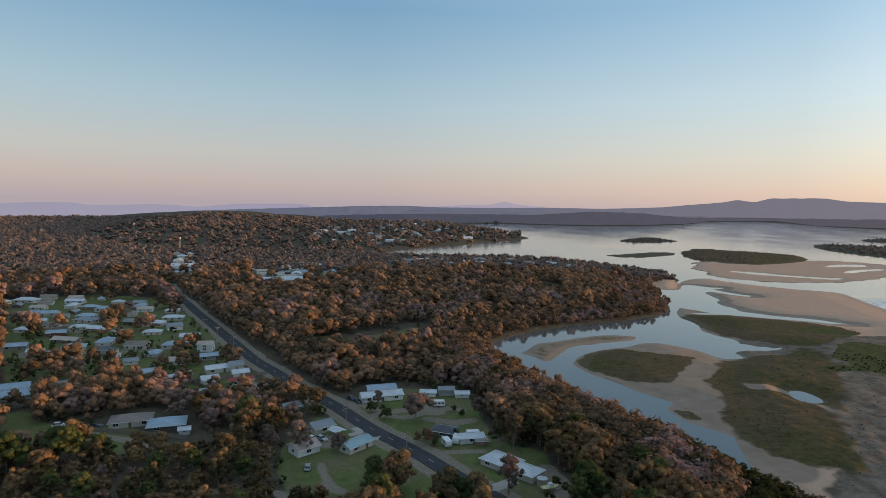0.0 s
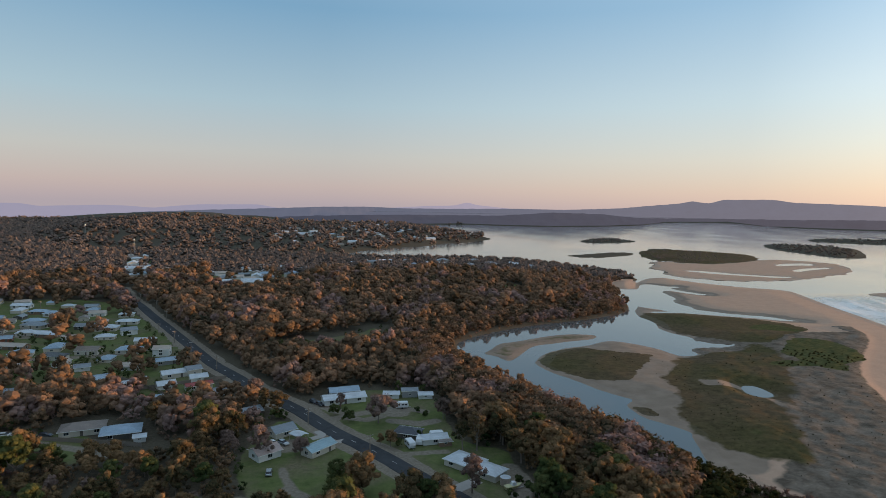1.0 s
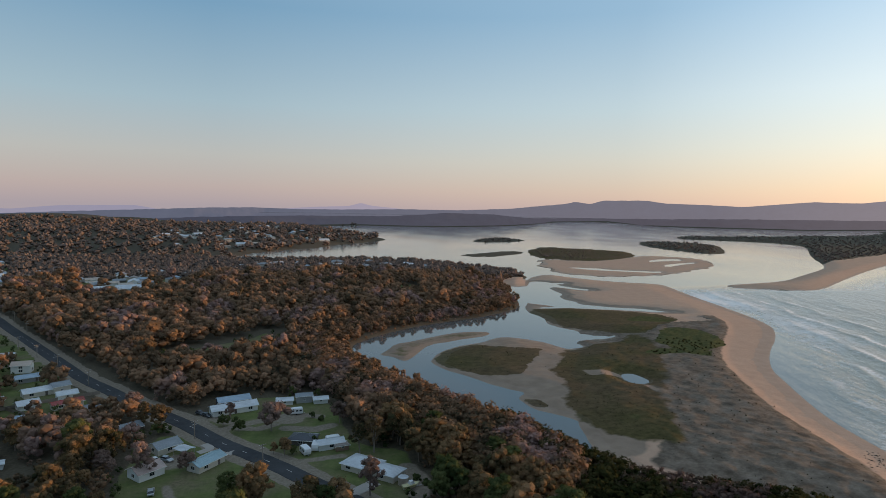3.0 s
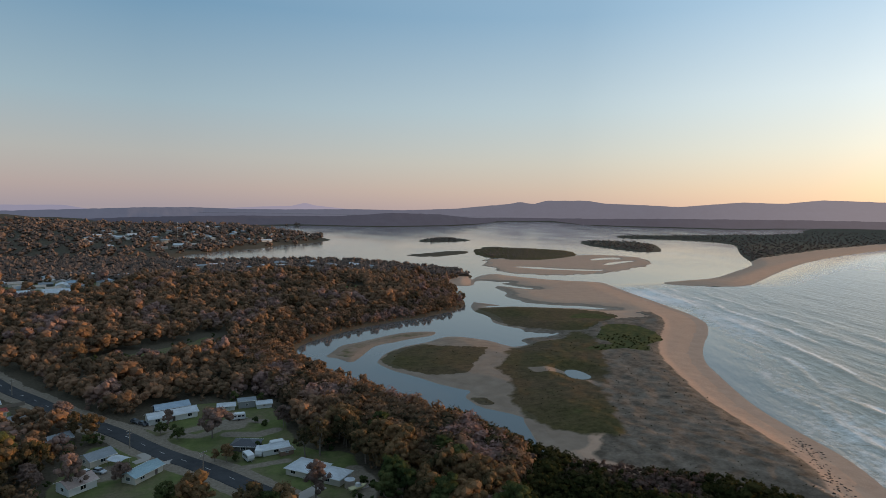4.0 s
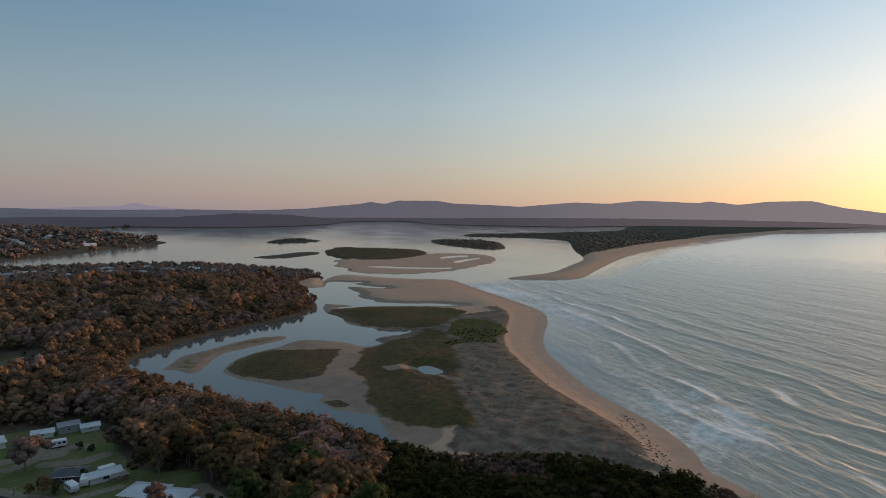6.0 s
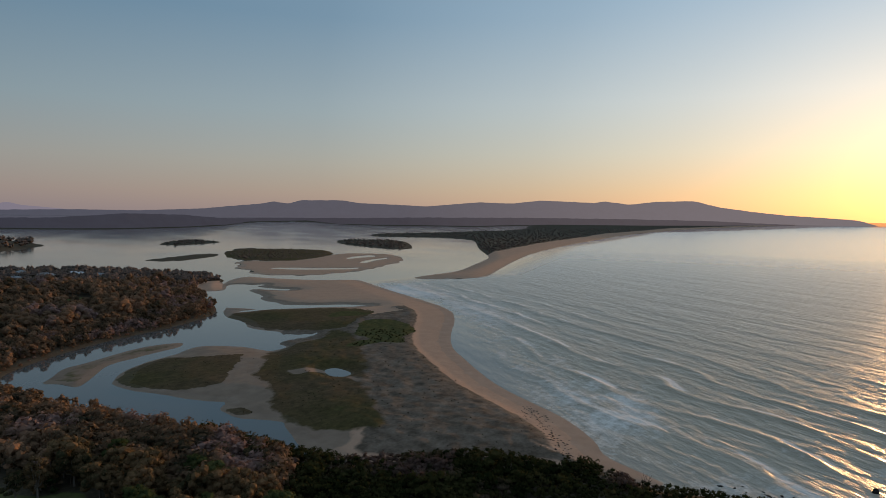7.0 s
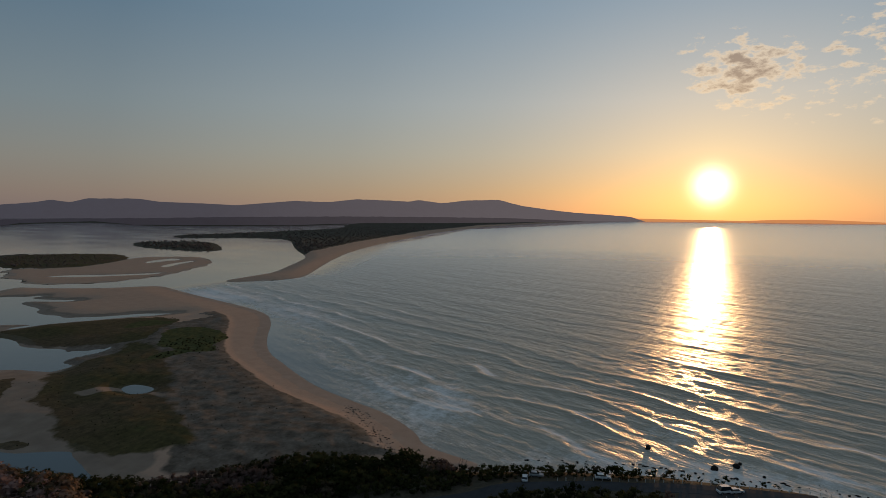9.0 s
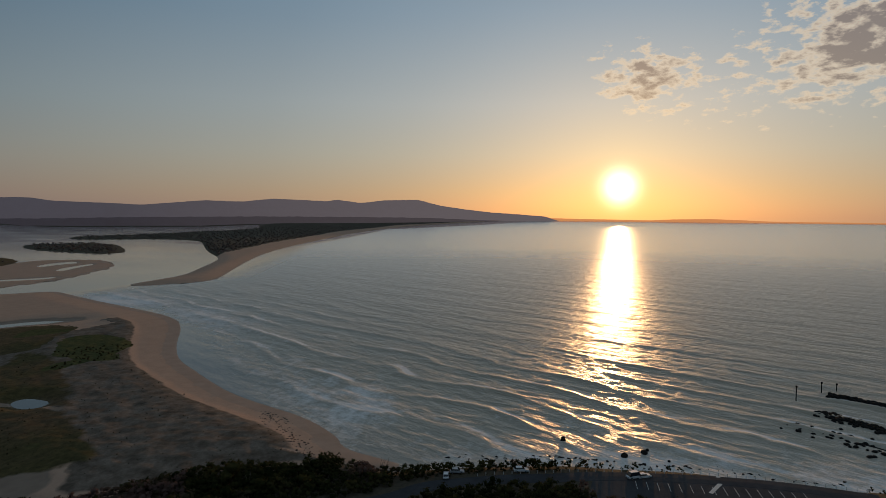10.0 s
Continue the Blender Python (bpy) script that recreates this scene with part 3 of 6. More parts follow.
def land(x, y):
    """Height of the ground, and how much each cover holds there."""
    r, az = np.hypot(x, y), np.degrees(np.arctan2(x, y))
    jag = (2.0 * wobble(x, y, 18, 3) + 1.2 * wobble(x, y, 7, 4)) * np.clip(r / 400, 0.3, 2)
    main = inside_by(smooth(MAINLAND), x, y)
    z = np.clip(main * 0.22, -2.0, 1.0)
    for outline in (NORTHLAND, FARSHORE, EASTLAND):
        z = np.maximum(z, np.clip(inside_by(smooth(outline, 1), x, y) * 0.12, -2.0, 2.5))
    wood = main > 0
    sandy = inside_by(smooth(SANDBODY), x, y)
    z_sand = np.where(sandy < 12, np.clip(sandy * 0.05, -2.0, 0.6), 0.6 + np.clip((sandy - 12) * 0.05, 0, 0.9))
    bay = np.maximum(inside_by(smooth(BAY, 1), x, y), inside_by(smooth(CHANNEL, 1), x, y)) + 0.3 * jag
    z_sand = np.minimum(z_sand, np.clip(-bay * 0.07, -1.5, 9))
    z = np.where(wood, np.minimum(z, np.clip(-bay * 0.35, -1.5, 9)), z)
    body = (sandy > -2) & ~wood
    z = np.maximum(z, z_sand)
    sand = np.where(body, 1.0, 0.0)
    mud = np.where(body, np.clip((22 - np.abs(bay)) / 20, 0, 1), 0.0)
    mud = np.maximum(mud * 0.9, np.where(body, np.clip((inside_by(smooth(MUDFLAT, 1), x, y) + 12 + jag) / 9 + 0.5, 0, 1), 0))
    bar = inside_by(smooth(MUDBAR, 1), x, y)
    z = np.maximum(z, np.clip(bar * 0.06, -1.5, 0.35))
    mud = np.maximum(mud, np.clip(bar + 0.5, 0, 1))
    green = np.clip((inside_by(smooth(MUDBAR, 1), x, y) - 2.0) / 5, 0, 0.47)
    knob = inside_by(smooth(SANDKNOB, 1), x, y)
    z = np.maximum(z, np.clip(knob * 0.12, -1.5, 2.0))
    sand = np.maximum(sand, np.clip(knob + 0.5, 0, 1))
    for outline, h in ((ISLET, 2), (ISLAND, 2), (DELTA, 1.0), (DELTASAND, 0.5), (DELTA_B, 0.5), (DELTA_C, 0.3), (DELTA_D, 0.5)):
        d = inside_by(smooth(outline, 1), x, y) + 1.5 * jag + (0 if outline in (ISLET, ISLAND) else 9 * wobble(x, y * 0.45, 55, 41)) + (18 if outline is DELTASAND else 0)
        z = np.maximum(z, np.clip(d * 0.05, -2.0, h))
        if outline in (DELTASAND, DELTA_C):
            sand = np.maximum(sand, np.clip(d, 0, 1))
    streak = np.maximum.reduce([inside_by(smooth(o), x, y) for o in (STREAK, RUN_A, RUN_B, RUN_C)])
    z = np.minimum(z, np.clip(-streak * 0.1, -1.5, 9))
    pond = inside_by(smooth(POND, 1), x, y)
    for outline in (PONDARM, PONDTAIL):
        mud = np.maximum(mud, np.clip((inside_by(smooth(outline), x, y) + 0.5 * jag + 7) / 3 + 0.5, 0, 1) * body)
    # beach and spit sand along the sea side of the far land
    spit = inside_by(smooth(EASTLAND, 1), x, y)
    sand = np.maximum(sand, np.where((spit > -1) & (inside_by(EASTSEA + [(473, 584), (760, 734), (900, 850), (1350, 1080), (2300, 1480), (3250, 1680), (4300, 1450)], x, y, 200) > -4), 1, 0))
    dune_top = inside_by(smooth(SANDBODY), x, y)
    dune = np.where(body & (y < 400), np.clip((dune_top - np.where(x > 160, 13, 3) - 0.06 * np.maximum(r - 250, 0)) / 8, 0, 1), 0) * np.clip((-12 - inside_by(smooth(MUDFLAT, 1), x, y) + jag) / 9, 0, 1)
    dune = np.where((y > 380) & (x < 300), 0, dune)
    z += dune * (0.7 + 0.35 * wobble(x, y, 23, 9) + 0.2 * wobble(x, y, 9, 10))
    marsh = np.maximum.reduce([np.clip((inside_by(smooth(o, 1), x, y) + 1.6 * jag) / w + 0.5, 0, 1) for o, w in ((MARSH_A, 4), (MARSH_B, 5), (MARSH_C, 14), (MARSH_D, 3))])
    for outline in (GREEN_A, GREEN_B):
        green = np.maximum(green, np.clip((inside_by(smooth(outline, 1), x, y) + 1.2 * jag) / 5 + 0.5, 0, 1))
    green = np.maximum(green, np.clip(inside_by(smooth(MARSH_C, 1), x, y) / 14, 0, 1) * np.clip((275 - y) / 60, 0, 1) * (0.44 + 0.2 * wobble(x, y, 30, 45)))
    marsh = np.maximum(marsh, np.clip(inside_by(smooth(DELTA), x, y) / 10 + 0.5, 0, 1))
    for outline in (PONDARM, PONDTAIL):
        bare = 1 - np.clip((inside_by(smooth(outline), x, y) + 0.8 * jag) / 7 + 0.45, 0, 1)
        marsh, dune = marsh * bare, dune * bare
    z += np.where(z > 0.4, 0.12 * wobble(x, y, 9, 5), 0)
    z = np.minimum(z, np.clip(-(pond + 0.3) * 0.25, -0.6, 9))
    wet = np.where((sand > 0.5) & (z < 0.28), 1.0, 0.0) + np.where((sand > .5) & (z >= 0.28), np.clip((0.5 - z) / 0.22, 0, 1), 0)
    lawn = np.zeros_like(x)
    for outline in CLEARINGS:
        lawn = np.maximum(lawn, np.clip(inside_by(smooth(outline, 1), x, y) / 5 + 0.5, 0, 1))
    gravel = np.clip((6.8 + 0.6 * jag - off_line(ROAD, x, y)) / 1.5 + 0.5, 0, 1)
    for yard in YARDS:
        gravel = np.maximum(gravel, np.clip((yard[2] - off_line(yard[3], x, y) if len(yard) > 3 else yard[2] - np.hypot(x - yard[0], y - yard[1]) + 1.5 * jag) / 5 + 0.5, 0, 1))
    z = np.where(main > 20, np.clip(z, 1.0, None), z)
    hills = np.interp(az, HILL_AZ, HILL_UP) * np.exp(-((r - 2750) / 650) ** 2) + np.interp(az, HILL_AZ, HILL_UP) * 0.4 * (r > 2750)
    z = z + np.where(main > 20, hills, 0)
    north = inside_by(smooth(NORTHLAND, 1), x, y, 160)
    z = z + np.where(north > 0, 16 * np.clip(north / 150, 0, 1) * np.clip((r - 1000) / 500, 0, 1), 0)
    return z, {"sand": sand, "mud": mud, "dune": dune, "marsh": marsh, "green": green, "wet": np.clip(wet, 0, 1), "lawn": lawn * (main > 3), "gravel": gravel}


# where the far hills begin: bearings and distances
NEAR_FEET = ([-14, -8, -4, 5, 10, 14, 19, 22, 24, 29, 32, 35, 40, 45, 48, 52, 60, 66, 70, 76], [3300, 2640, 2430, 2810, 2720, 2760, 2990, 3290, 3750, 4000, 3550, 3460, 3460, 3460, 3650, 3850, 3950, 4120, 4290, 4460])


def build_ground():
    x, y, r, quads = polar_sheet(ALL_AZ, np.concatenate([[0.0, 40, 75], rings(100, 4560, 0.9, 50000, 45)]))
    z, covers = land(x, y)
    edge = np.where(np.degrees(np.arctan2(x, y)) < -14, np.interp(np.degrees(np.arctan2(x, y)), PLAIN_AZ, PLAIN_END), np.interp(np.degrees(np.arctan2(x, y)), NEAR_FEET[0], NEAR_FEET[1]) + 120)
    keep = (z > -1.2) & (r < edge)
    v, q, covers = trimmed(np.stack([x, y, z + swell_up(r)], 1), quads, keep, covers)
    ob = new("ground", mesh_of("ground", v, q, [MAT_GROUND], True, covers))
    return tagged(ob, "sandy coastal ground with grass, marsh, mudflat and pale dunes", "ground", kind="structure")


def build_water():
    az = np.concatenate([np.arange(-10.0, 106.0, 0.25), [112, 120]])
    x, y, r, quads = polar_sheet(az, rings(120, 4560, 0.85, 62000, 45))
    zg, _ = land(x, y)
    east = inside_by([(330, 500), (395, 565), (468, 575), (600, 560), (1300, 960), (2700, 1480), (4600, 1100), (4600, -1500), (150, -600), (150, 100), (215, 200), (300, 320), (350, 420)], x, y, 300)
    sea = np.clip(east / 60 + 0.25, 0, 1)
    shore = np.maximum(inside_by(smooth(SANDBODY), x, y, 250), inside_by(smooth(MAINLAND), x, y, 250))
    out = -shore  # metres off the beach
    out = np.where(out > 249, 250, out)
    # swell rolling on to the beach, bending with it
    bend = wobble(x, y, 220, 21) + 0.35 * wobble(x, y, 70, 46)
    phase = (x * 0.94 - y * 0.35) / 25.0 + 0.5 * bend
    lift = np.exp(-((out - 70) / 70) ** 2)
    crest = np.maximum(np.sin(6.283 * phase), 0) ** 5
    patch = np.clip(0.5 + 0.9 * wobble(x, y, 90, 23), 0, 1)
    fade = np.clip(1.6 - r / 900, 0.12, 1)
    z = sea * fade * (0.10 * np.sin(6.283 * phase * 0.5) + 0.25 * wobble(x, y, 16, 22) + (0.18 + 1.0 * lift * patch) * crest)
    side = x * 0.35 + y * 0.94
    wind = (x * 0.94 - y * 0.35) + 2.2 * np.sin(side / 11.0 + 0.8 * bend) + 1.3 * np.sin(side / 5.3 + 2.0)
    z += sea * np.clip(1.4 - r / 520, 0, 1) * (0.10 * np.sin(wind * 0.85 + 3 * wobble(x, y, 40, 28)) + 0.05 * np.sin(wind * 1.75 + 1.0 + 2 * wobble(x, y, 25, 29)))
    rocky = np.clip((130 - y) / 30, 0, 1) * np.clip((x - 140) / 20, 0, 1)
    wash = np.exp(-np.maximum(out, 0) / (36.0 + 16 * wobble(x, y, 45, 25))) * (1 - 0.62 * rocky)
    foam = sea * np.clip(1.1 * wash + 0.42 * np.exp(-np.maximum(out, 0) / 80.0) * (0.6 + 0.7 * wobble(x, y, 60, 26)) + (1.2 * lift * np.clip(1.6 * patch - 0.45, 0, 1) * np.sin(6.283 * (phase - 0.16)) ** 10) * (np.sin(6.283 * (phase - 0.16)) > 0), 0, 1)
    z = z * np.clip(out / 25, 0.05, 1)
    keep = zg < 0.8
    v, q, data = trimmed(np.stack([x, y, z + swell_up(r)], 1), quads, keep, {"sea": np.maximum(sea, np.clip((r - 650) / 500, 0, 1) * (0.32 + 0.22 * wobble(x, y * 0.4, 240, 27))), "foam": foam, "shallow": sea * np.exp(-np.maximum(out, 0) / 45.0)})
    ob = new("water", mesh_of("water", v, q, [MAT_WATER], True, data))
    return tagged(ob, "grey-green sea with low breaking swell and calm lagoon arms", "water", kind="structure")


def ridge(name, label, mat, feet, depth, az, up, seed, rough):
    """A far range of hills: bearings and skyline elevations in degrees."""
    a = np.arange(az[0], az[-1], 0.12)
    rng = np.interp(a, az, up)
    rng = np.convolve(np.pad(rng, 2, mode="edge"), np.ones(5) / 5, "valid")
    t = np.linspace(0, 1.25, 12)
    A, T = np.meshgrid(np.radians(a), t)
    r_foot = np.interp(a, *feet) if isinstance(feet, tuple) else np.full(len(a), float(feet))
    r_top = r_foot + depth
    R = r_foot[None, :] + depth * T
    x, y = R * np.sin(A), R * np.cos(A)
    top = H + r_top * np.tan(np.radians(rng)) + rough * wobble(np.degrees(A[0]) * 40, 0 * A[0], 60, seed)
    foot = swell_up(r_foot) - (3 if name == "backdrop_near" else 90)
    shape = np.where(T <= 1, np.sin(np.clip(T, 0, 1) * 1.5708) ** 1.3, 1 - (T - 1) * 1.2)
    z = foot + (top - foot) * shape + (rough * 1.2 * wobble(x, y, 260, seed + 1)) * np.sin(np.clip(T, 0, 1) * 3.1416)
    i = np.arange(11)[:, None] * len(a) + np.arange(len(a) - 1)[None, :]
    q = np.stack([i, i + 1, i + 1 + len(a), i + len(a)], -1).reshape(-1, 4)
    ob = new(name, mesh_of(name, np.stack([x, y, z], -1).reshape(-1, 3), q, [mat], True))
    return tagged(ob, label, "hills", kind="structure")


build_ground()
build_water()
# each range gives off its own haze colour, most of it emission
MAT_HILL_NEAR = haze_backdrop_material("near_hills", (0.030, 0.032, 0.038), (0.064, 0.068, 0.098), 0.68)
MAT_HILL_MID = haze_backdrop_material("mid_hills", (0.042, 0.046, 0.060), (0.112, 0.122, 0.172), 0.76)
MAT_HILL_FAR = haze_backdrop_material("far_hills", (0.08, 0.08, 0.10), (0.25, 0.235, 0.31), 0.93)
MAT_HILL_SEA = haze_backdrop_material("headland_at_sea", (0.08, 0.07, 0.07), (0.46, 0.24, 0.12), 0.94)
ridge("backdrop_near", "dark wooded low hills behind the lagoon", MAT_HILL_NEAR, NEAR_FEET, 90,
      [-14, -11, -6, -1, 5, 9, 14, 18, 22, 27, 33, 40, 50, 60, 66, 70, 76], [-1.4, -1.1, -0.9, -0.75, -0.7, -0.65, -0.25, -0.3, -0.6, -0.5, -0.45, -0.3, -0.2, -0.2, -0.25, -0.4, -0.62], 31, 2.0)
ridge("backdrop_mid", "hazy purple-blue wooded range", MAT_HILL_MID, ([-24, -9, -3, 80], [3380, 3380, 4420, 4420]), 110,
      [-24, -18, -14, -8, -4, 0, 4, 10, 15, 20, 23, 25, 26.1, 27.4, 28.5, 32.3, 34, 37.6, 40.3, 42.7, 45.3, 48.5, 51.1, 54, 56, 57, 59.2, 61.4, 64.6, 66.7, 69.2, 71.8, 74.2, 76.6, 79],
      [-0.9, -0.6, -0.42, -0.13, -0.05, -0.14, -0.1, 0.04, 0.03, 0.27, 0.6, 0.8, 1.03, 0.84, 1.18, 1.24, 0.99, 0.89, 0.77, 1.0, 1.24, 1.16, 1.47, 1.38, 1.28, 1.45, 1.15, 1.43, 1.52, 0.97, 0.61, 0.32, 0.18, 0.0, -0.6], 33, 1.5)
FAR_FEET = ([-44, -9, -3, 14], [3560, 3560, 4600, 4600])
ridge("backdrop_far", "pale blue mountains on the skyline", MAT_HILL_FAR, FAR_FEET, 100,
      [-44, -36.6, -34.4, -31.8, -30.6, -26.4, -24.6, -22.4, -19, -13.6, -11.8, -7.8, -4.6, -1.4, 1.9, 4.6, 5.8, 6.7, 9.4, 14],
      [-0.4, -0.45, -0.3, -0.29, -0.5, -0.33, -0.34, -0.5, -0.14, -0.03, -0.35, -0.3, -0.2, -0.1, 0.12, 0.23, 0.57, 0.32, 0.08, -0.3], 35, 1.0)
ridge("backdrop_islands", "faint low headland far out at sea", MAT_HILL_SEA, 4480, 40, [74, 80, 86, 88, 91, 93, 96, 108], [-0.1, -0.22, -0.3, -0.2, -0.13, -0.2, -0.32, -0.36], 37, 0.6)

# ---- trees ----
ICO = (np.array([(0, 0, 1)] + [(0.894 * math.cos(a), 0.894 * math.sin(a), 0.447) for a in np.arange(5) * 1.2566] + [(0.894 * math.cos(a + 0.6283), 0.894 * math.sin(a + 0.6283), -0.447) for a in np.arange(5) * 1.2566] + [(0, 0, -1)]),
       np.array([(0, 1 + i, 1 + (i + 1) % 5) for i in range(5)] + [(1 + i, 6 + i, 1 + (i + 1) % 5) for i in range(5)] + [(1 + (i + 1) % 5, 6 + i, 6 + (i + 1) % 5) for i in range(5)] + [(11, 6 + (i + 1) % 5, 6 + i) for i in range(5)]))


OCTA = (np.array([(1, 0, 0), (0, 1, 0), (-1, 0, 0), (0, -1, 0), (0, 0, 1), (0, 0, -1)], float), np.array([(0, 1, 4), (1, 2, 4), (2, 3, 4), (3, 0, 4), (1, 0, 5), (2, 1, 5), (3, 2, 5), (0, 3, 5)]))


def leaf_cards(centre, normal, size, rng):
    """Small leaf sprays, one for each centre: corners and triangles."""
    n = len(centre)
    normal = normal + rng.normal(0, 0.42, (n, 3))
    normal /= np.linalg.norm(normal, axis=1)[:, None] + 1e-9
    u = np.cross(normal, rng.normal(0, 1, (n, 3)))
    u /= np.linalg.norm(u, axis=1)[:, None] + 1e-9
    w = np.cross(normal, u)
    s = (size * rng.uniform(0.65, 1.35, n))[:, None]
    k = rng.uniform(0.6, 1.1, (n, 1))
    c = np.stack([centre - u * s, centre + u * s * 0.6 - w * s * k * 0.8, centre + u * s * 0.5 + w * s * k + normal * s * 0.25], 1)
    return c.reshape(-1, 3), np.arange(3 * n).reshape(-1, 3)


def crown(lobes, leaves, size, rng, core=0.8, ball=ICO):
    """A crown from lobes (x, y, z, radius): a dark knobbly core in each, leaf sprays all over it."""
    vs, fs, n = [], [], 0
    mids = np.array([b[:3] for b in lobes])
    root = mids.mean(0) - (0, 0, 0.35 * (mids[:, 2].max() - mids[:, 2].min() + lobes[0][3]))
    for x, y, z, r in lobes:
        c = np.array((x, y, z))
        stretch = rng.uniform(0.75, 1.25, 3)
        if core:
            v = ball[0] * (r * core * rng.uniform(0.82, 1.14, (len(ball[0]), 1))) * (1, 1, 0.85) * stretch + c
            vs.append(v), fs.append(ball[1] + n)
            n += len(v)
        d = rng.normal(0, 1, (leaves, 3))
        d[:, 2] = np.where(d[:, 2] < -0.4, -d[:, 2], d[:, 2])
        d /= np.linalg.norm(d, axis=1)[:, None]
        at = c + d * (r * (0.68 + 0.46 * rng.uniform(0, 1, (leaves, 1)))) * (1, 1, 0.85) * stretch
        out = at - root
        v, f = leaf_cards(at, 0.75 * d + 0.6 * out / (np.linalg.norm(out, axis=1)[:, None] + 1e-9), size, rng)
        vs.append(v), fs.append(f + n)
        n += len(v)
    return np.concatenate(vs), np.concatenate(fs)


def tube(path, radii, sides=6):
    """A tapering limb along a path of points."""
    path = np.array(path, float)
    vs, fs = [], []
    for k, (p, r) in enumerate(zip(path, radii)):
        d = path[min(k + 1, len(path) - 1)] - path[max(k - 1, 0)]
        d /= np.linalg.norm(d) + 1e-9
        u = np.cross(d, (0.3, 1, 0.2))
        u /= np.linalg.norm(u)
        w = np.cross(d, u)
        a = np.arange(sides) * 6.2832 / sides
        vs.append(p + r * (np.cos(a)[:, None] * u + np.sin(a)[:, None] * w))
    for k in range(len(path) - 1):
        for i in range(sides):
            a, b = k * sides + i, k * sides + (i + 1) % sides
            fs += [(a, b, b + sides), (a, b + sides, a + sides)]
    return np.concatenate(vs), np.array(fs)


def joined(pieces):
    vs, fs, n = [], [], 0
    for v, f in pieces:
        vs.append(v), fs.append(np.asarray(f) + n)
        n += len(v)
    return np.concatenate(vs), np.concatenate(fs)


def gum_shape(height, spread, rng, lobes=9, leaves=80, size=0.42, low=0.35, bare=0.0, clumps=6, core=0.8, ball=ICO):
    """Trunk with limbs, and crown, of a eucalypt of that height and spread."""
    limbs, wood = [], []
    lean = rng.normal(0, 0.05, 2)
    fork = np.array((lean[0] * height * 0.4, lean[1] * height * 0.4, height * (0.25 + 0.2 * low)))
    wood.append(tube([(0, 0, -0.3), fork * 0.5, fork], [0.03 * height, 0.024 * height, 0.02 * height]))
    for k in range(lobes):
        a = k * 2.4 + rng.uniform(-0.4, 0.4)
        h = low + (0.93 - low) * ((k + 0.6) / lobes) ** 0.8
        out = spread * 0.5 * (1.0 - 0.72 * max(0, (h - 0.6) / 0.4)) * rng.uniform(0.28, 0.66)
        c = np.array((fork[0] + out * math.cos(a), fork[1] + out * math.sin(a), h * height))
        r = spread * (rng.uniform(0.20, 0.30) if clumps or lobes < 5 else rng.uniform(0.15, 0.24))
        limbs.append((*c, r))
        mid = fork * 0.45 + c * 0.55 + (0, 0, -0.06 * height)
        wood.append(tube([fork, mid, c + (0, 0, r * (0.3 + bare))], [0.013 * height, 0.009 * height, 0.003 * height], 5))
    if clumps:
        small = []
        for x, y, z, r in limbs:
            for j in range(clumps):
                d = rng.normal(0, 1, 3)
                d[2] = abs(d[2]) if rng.uniform() < 0.7 else d[2]
                d *= 0.78 * r / np.linalg.norm(d)
                small.append((x + d[0], y + d[1], z + d[2] * 0.85, r * rng.uniform(0.38, 0.60)))
        limbs = small
    return joined(wood), crown(limbs, leaves, size, rng, core, ball)


def tree_thing(name, label, height, spread, rng, leaf=MAT_LEAF, **shape):
    ob = tagged(new(name), label, "tree")
    wood, leaves = gum_shape(height, spread, rng, **shape)
    for part_name, (v, f), mat in (("trunk", wood, MAT_BARK), ("crown", leaves, leaf)):
        p = new(part_name, mesh_of(part_name, v, f, [mat], part_name == "trunk", {"tint": np.full(len(v), 0.25 + 0.6 * rng.uniform())}))
        p.parent = ob
    return ob


FREE = [(p[0], p[1], p[2]) for p in KEEP_CLEAR] + [(-80, 189, 8), (-93, 187, 9), (-105, 188, 8), (-120, 190, 9), (-132, 192, 9)]


def open_ground(x, y):
    """Where no tree may stand: roads, houses, yards, lawns."""
    bad = (off_line(ROAD, x, y) < 8.5) | (off_line(COAST_ROAD, x, y) < 6.0)
    for outline in (CLEARING_A, CLEARING_B, CLEARING_C, CLEARING_D, CLEARING_E, CLEARING_F, CAR_PARK):
        bad |= inside_by(outline, x, y) > -1.5
    for hx, hy, hr in FREE:
        bad |= np.hypot(x - hx, y - hy) < hr
    return bad


def scatter(step, r0, r1, a0, a1, rng, grow=0.0):
    """Jittered places in a ring sector, about step apart, wider apart farther out by grow."""
    pts, r = [], r0
    while r < r1:
        s = step * (1 + grow * (r - r0))
        n = max(1, int(r * math.radians(a1 - a0) / s))
        a = np.radians(a0 + (a1 - a0) * (np.arange(n) + rng.uniform(0, 1, n)) / n)
        rr = r + rng.uniform(-0.5, 0.5, n) * s
        pts.append(np.stack([rr * np.sin(a), rr * np.cos(a), np.full(n, s)], 1))
        r += s
    return np.concatenate(pts)


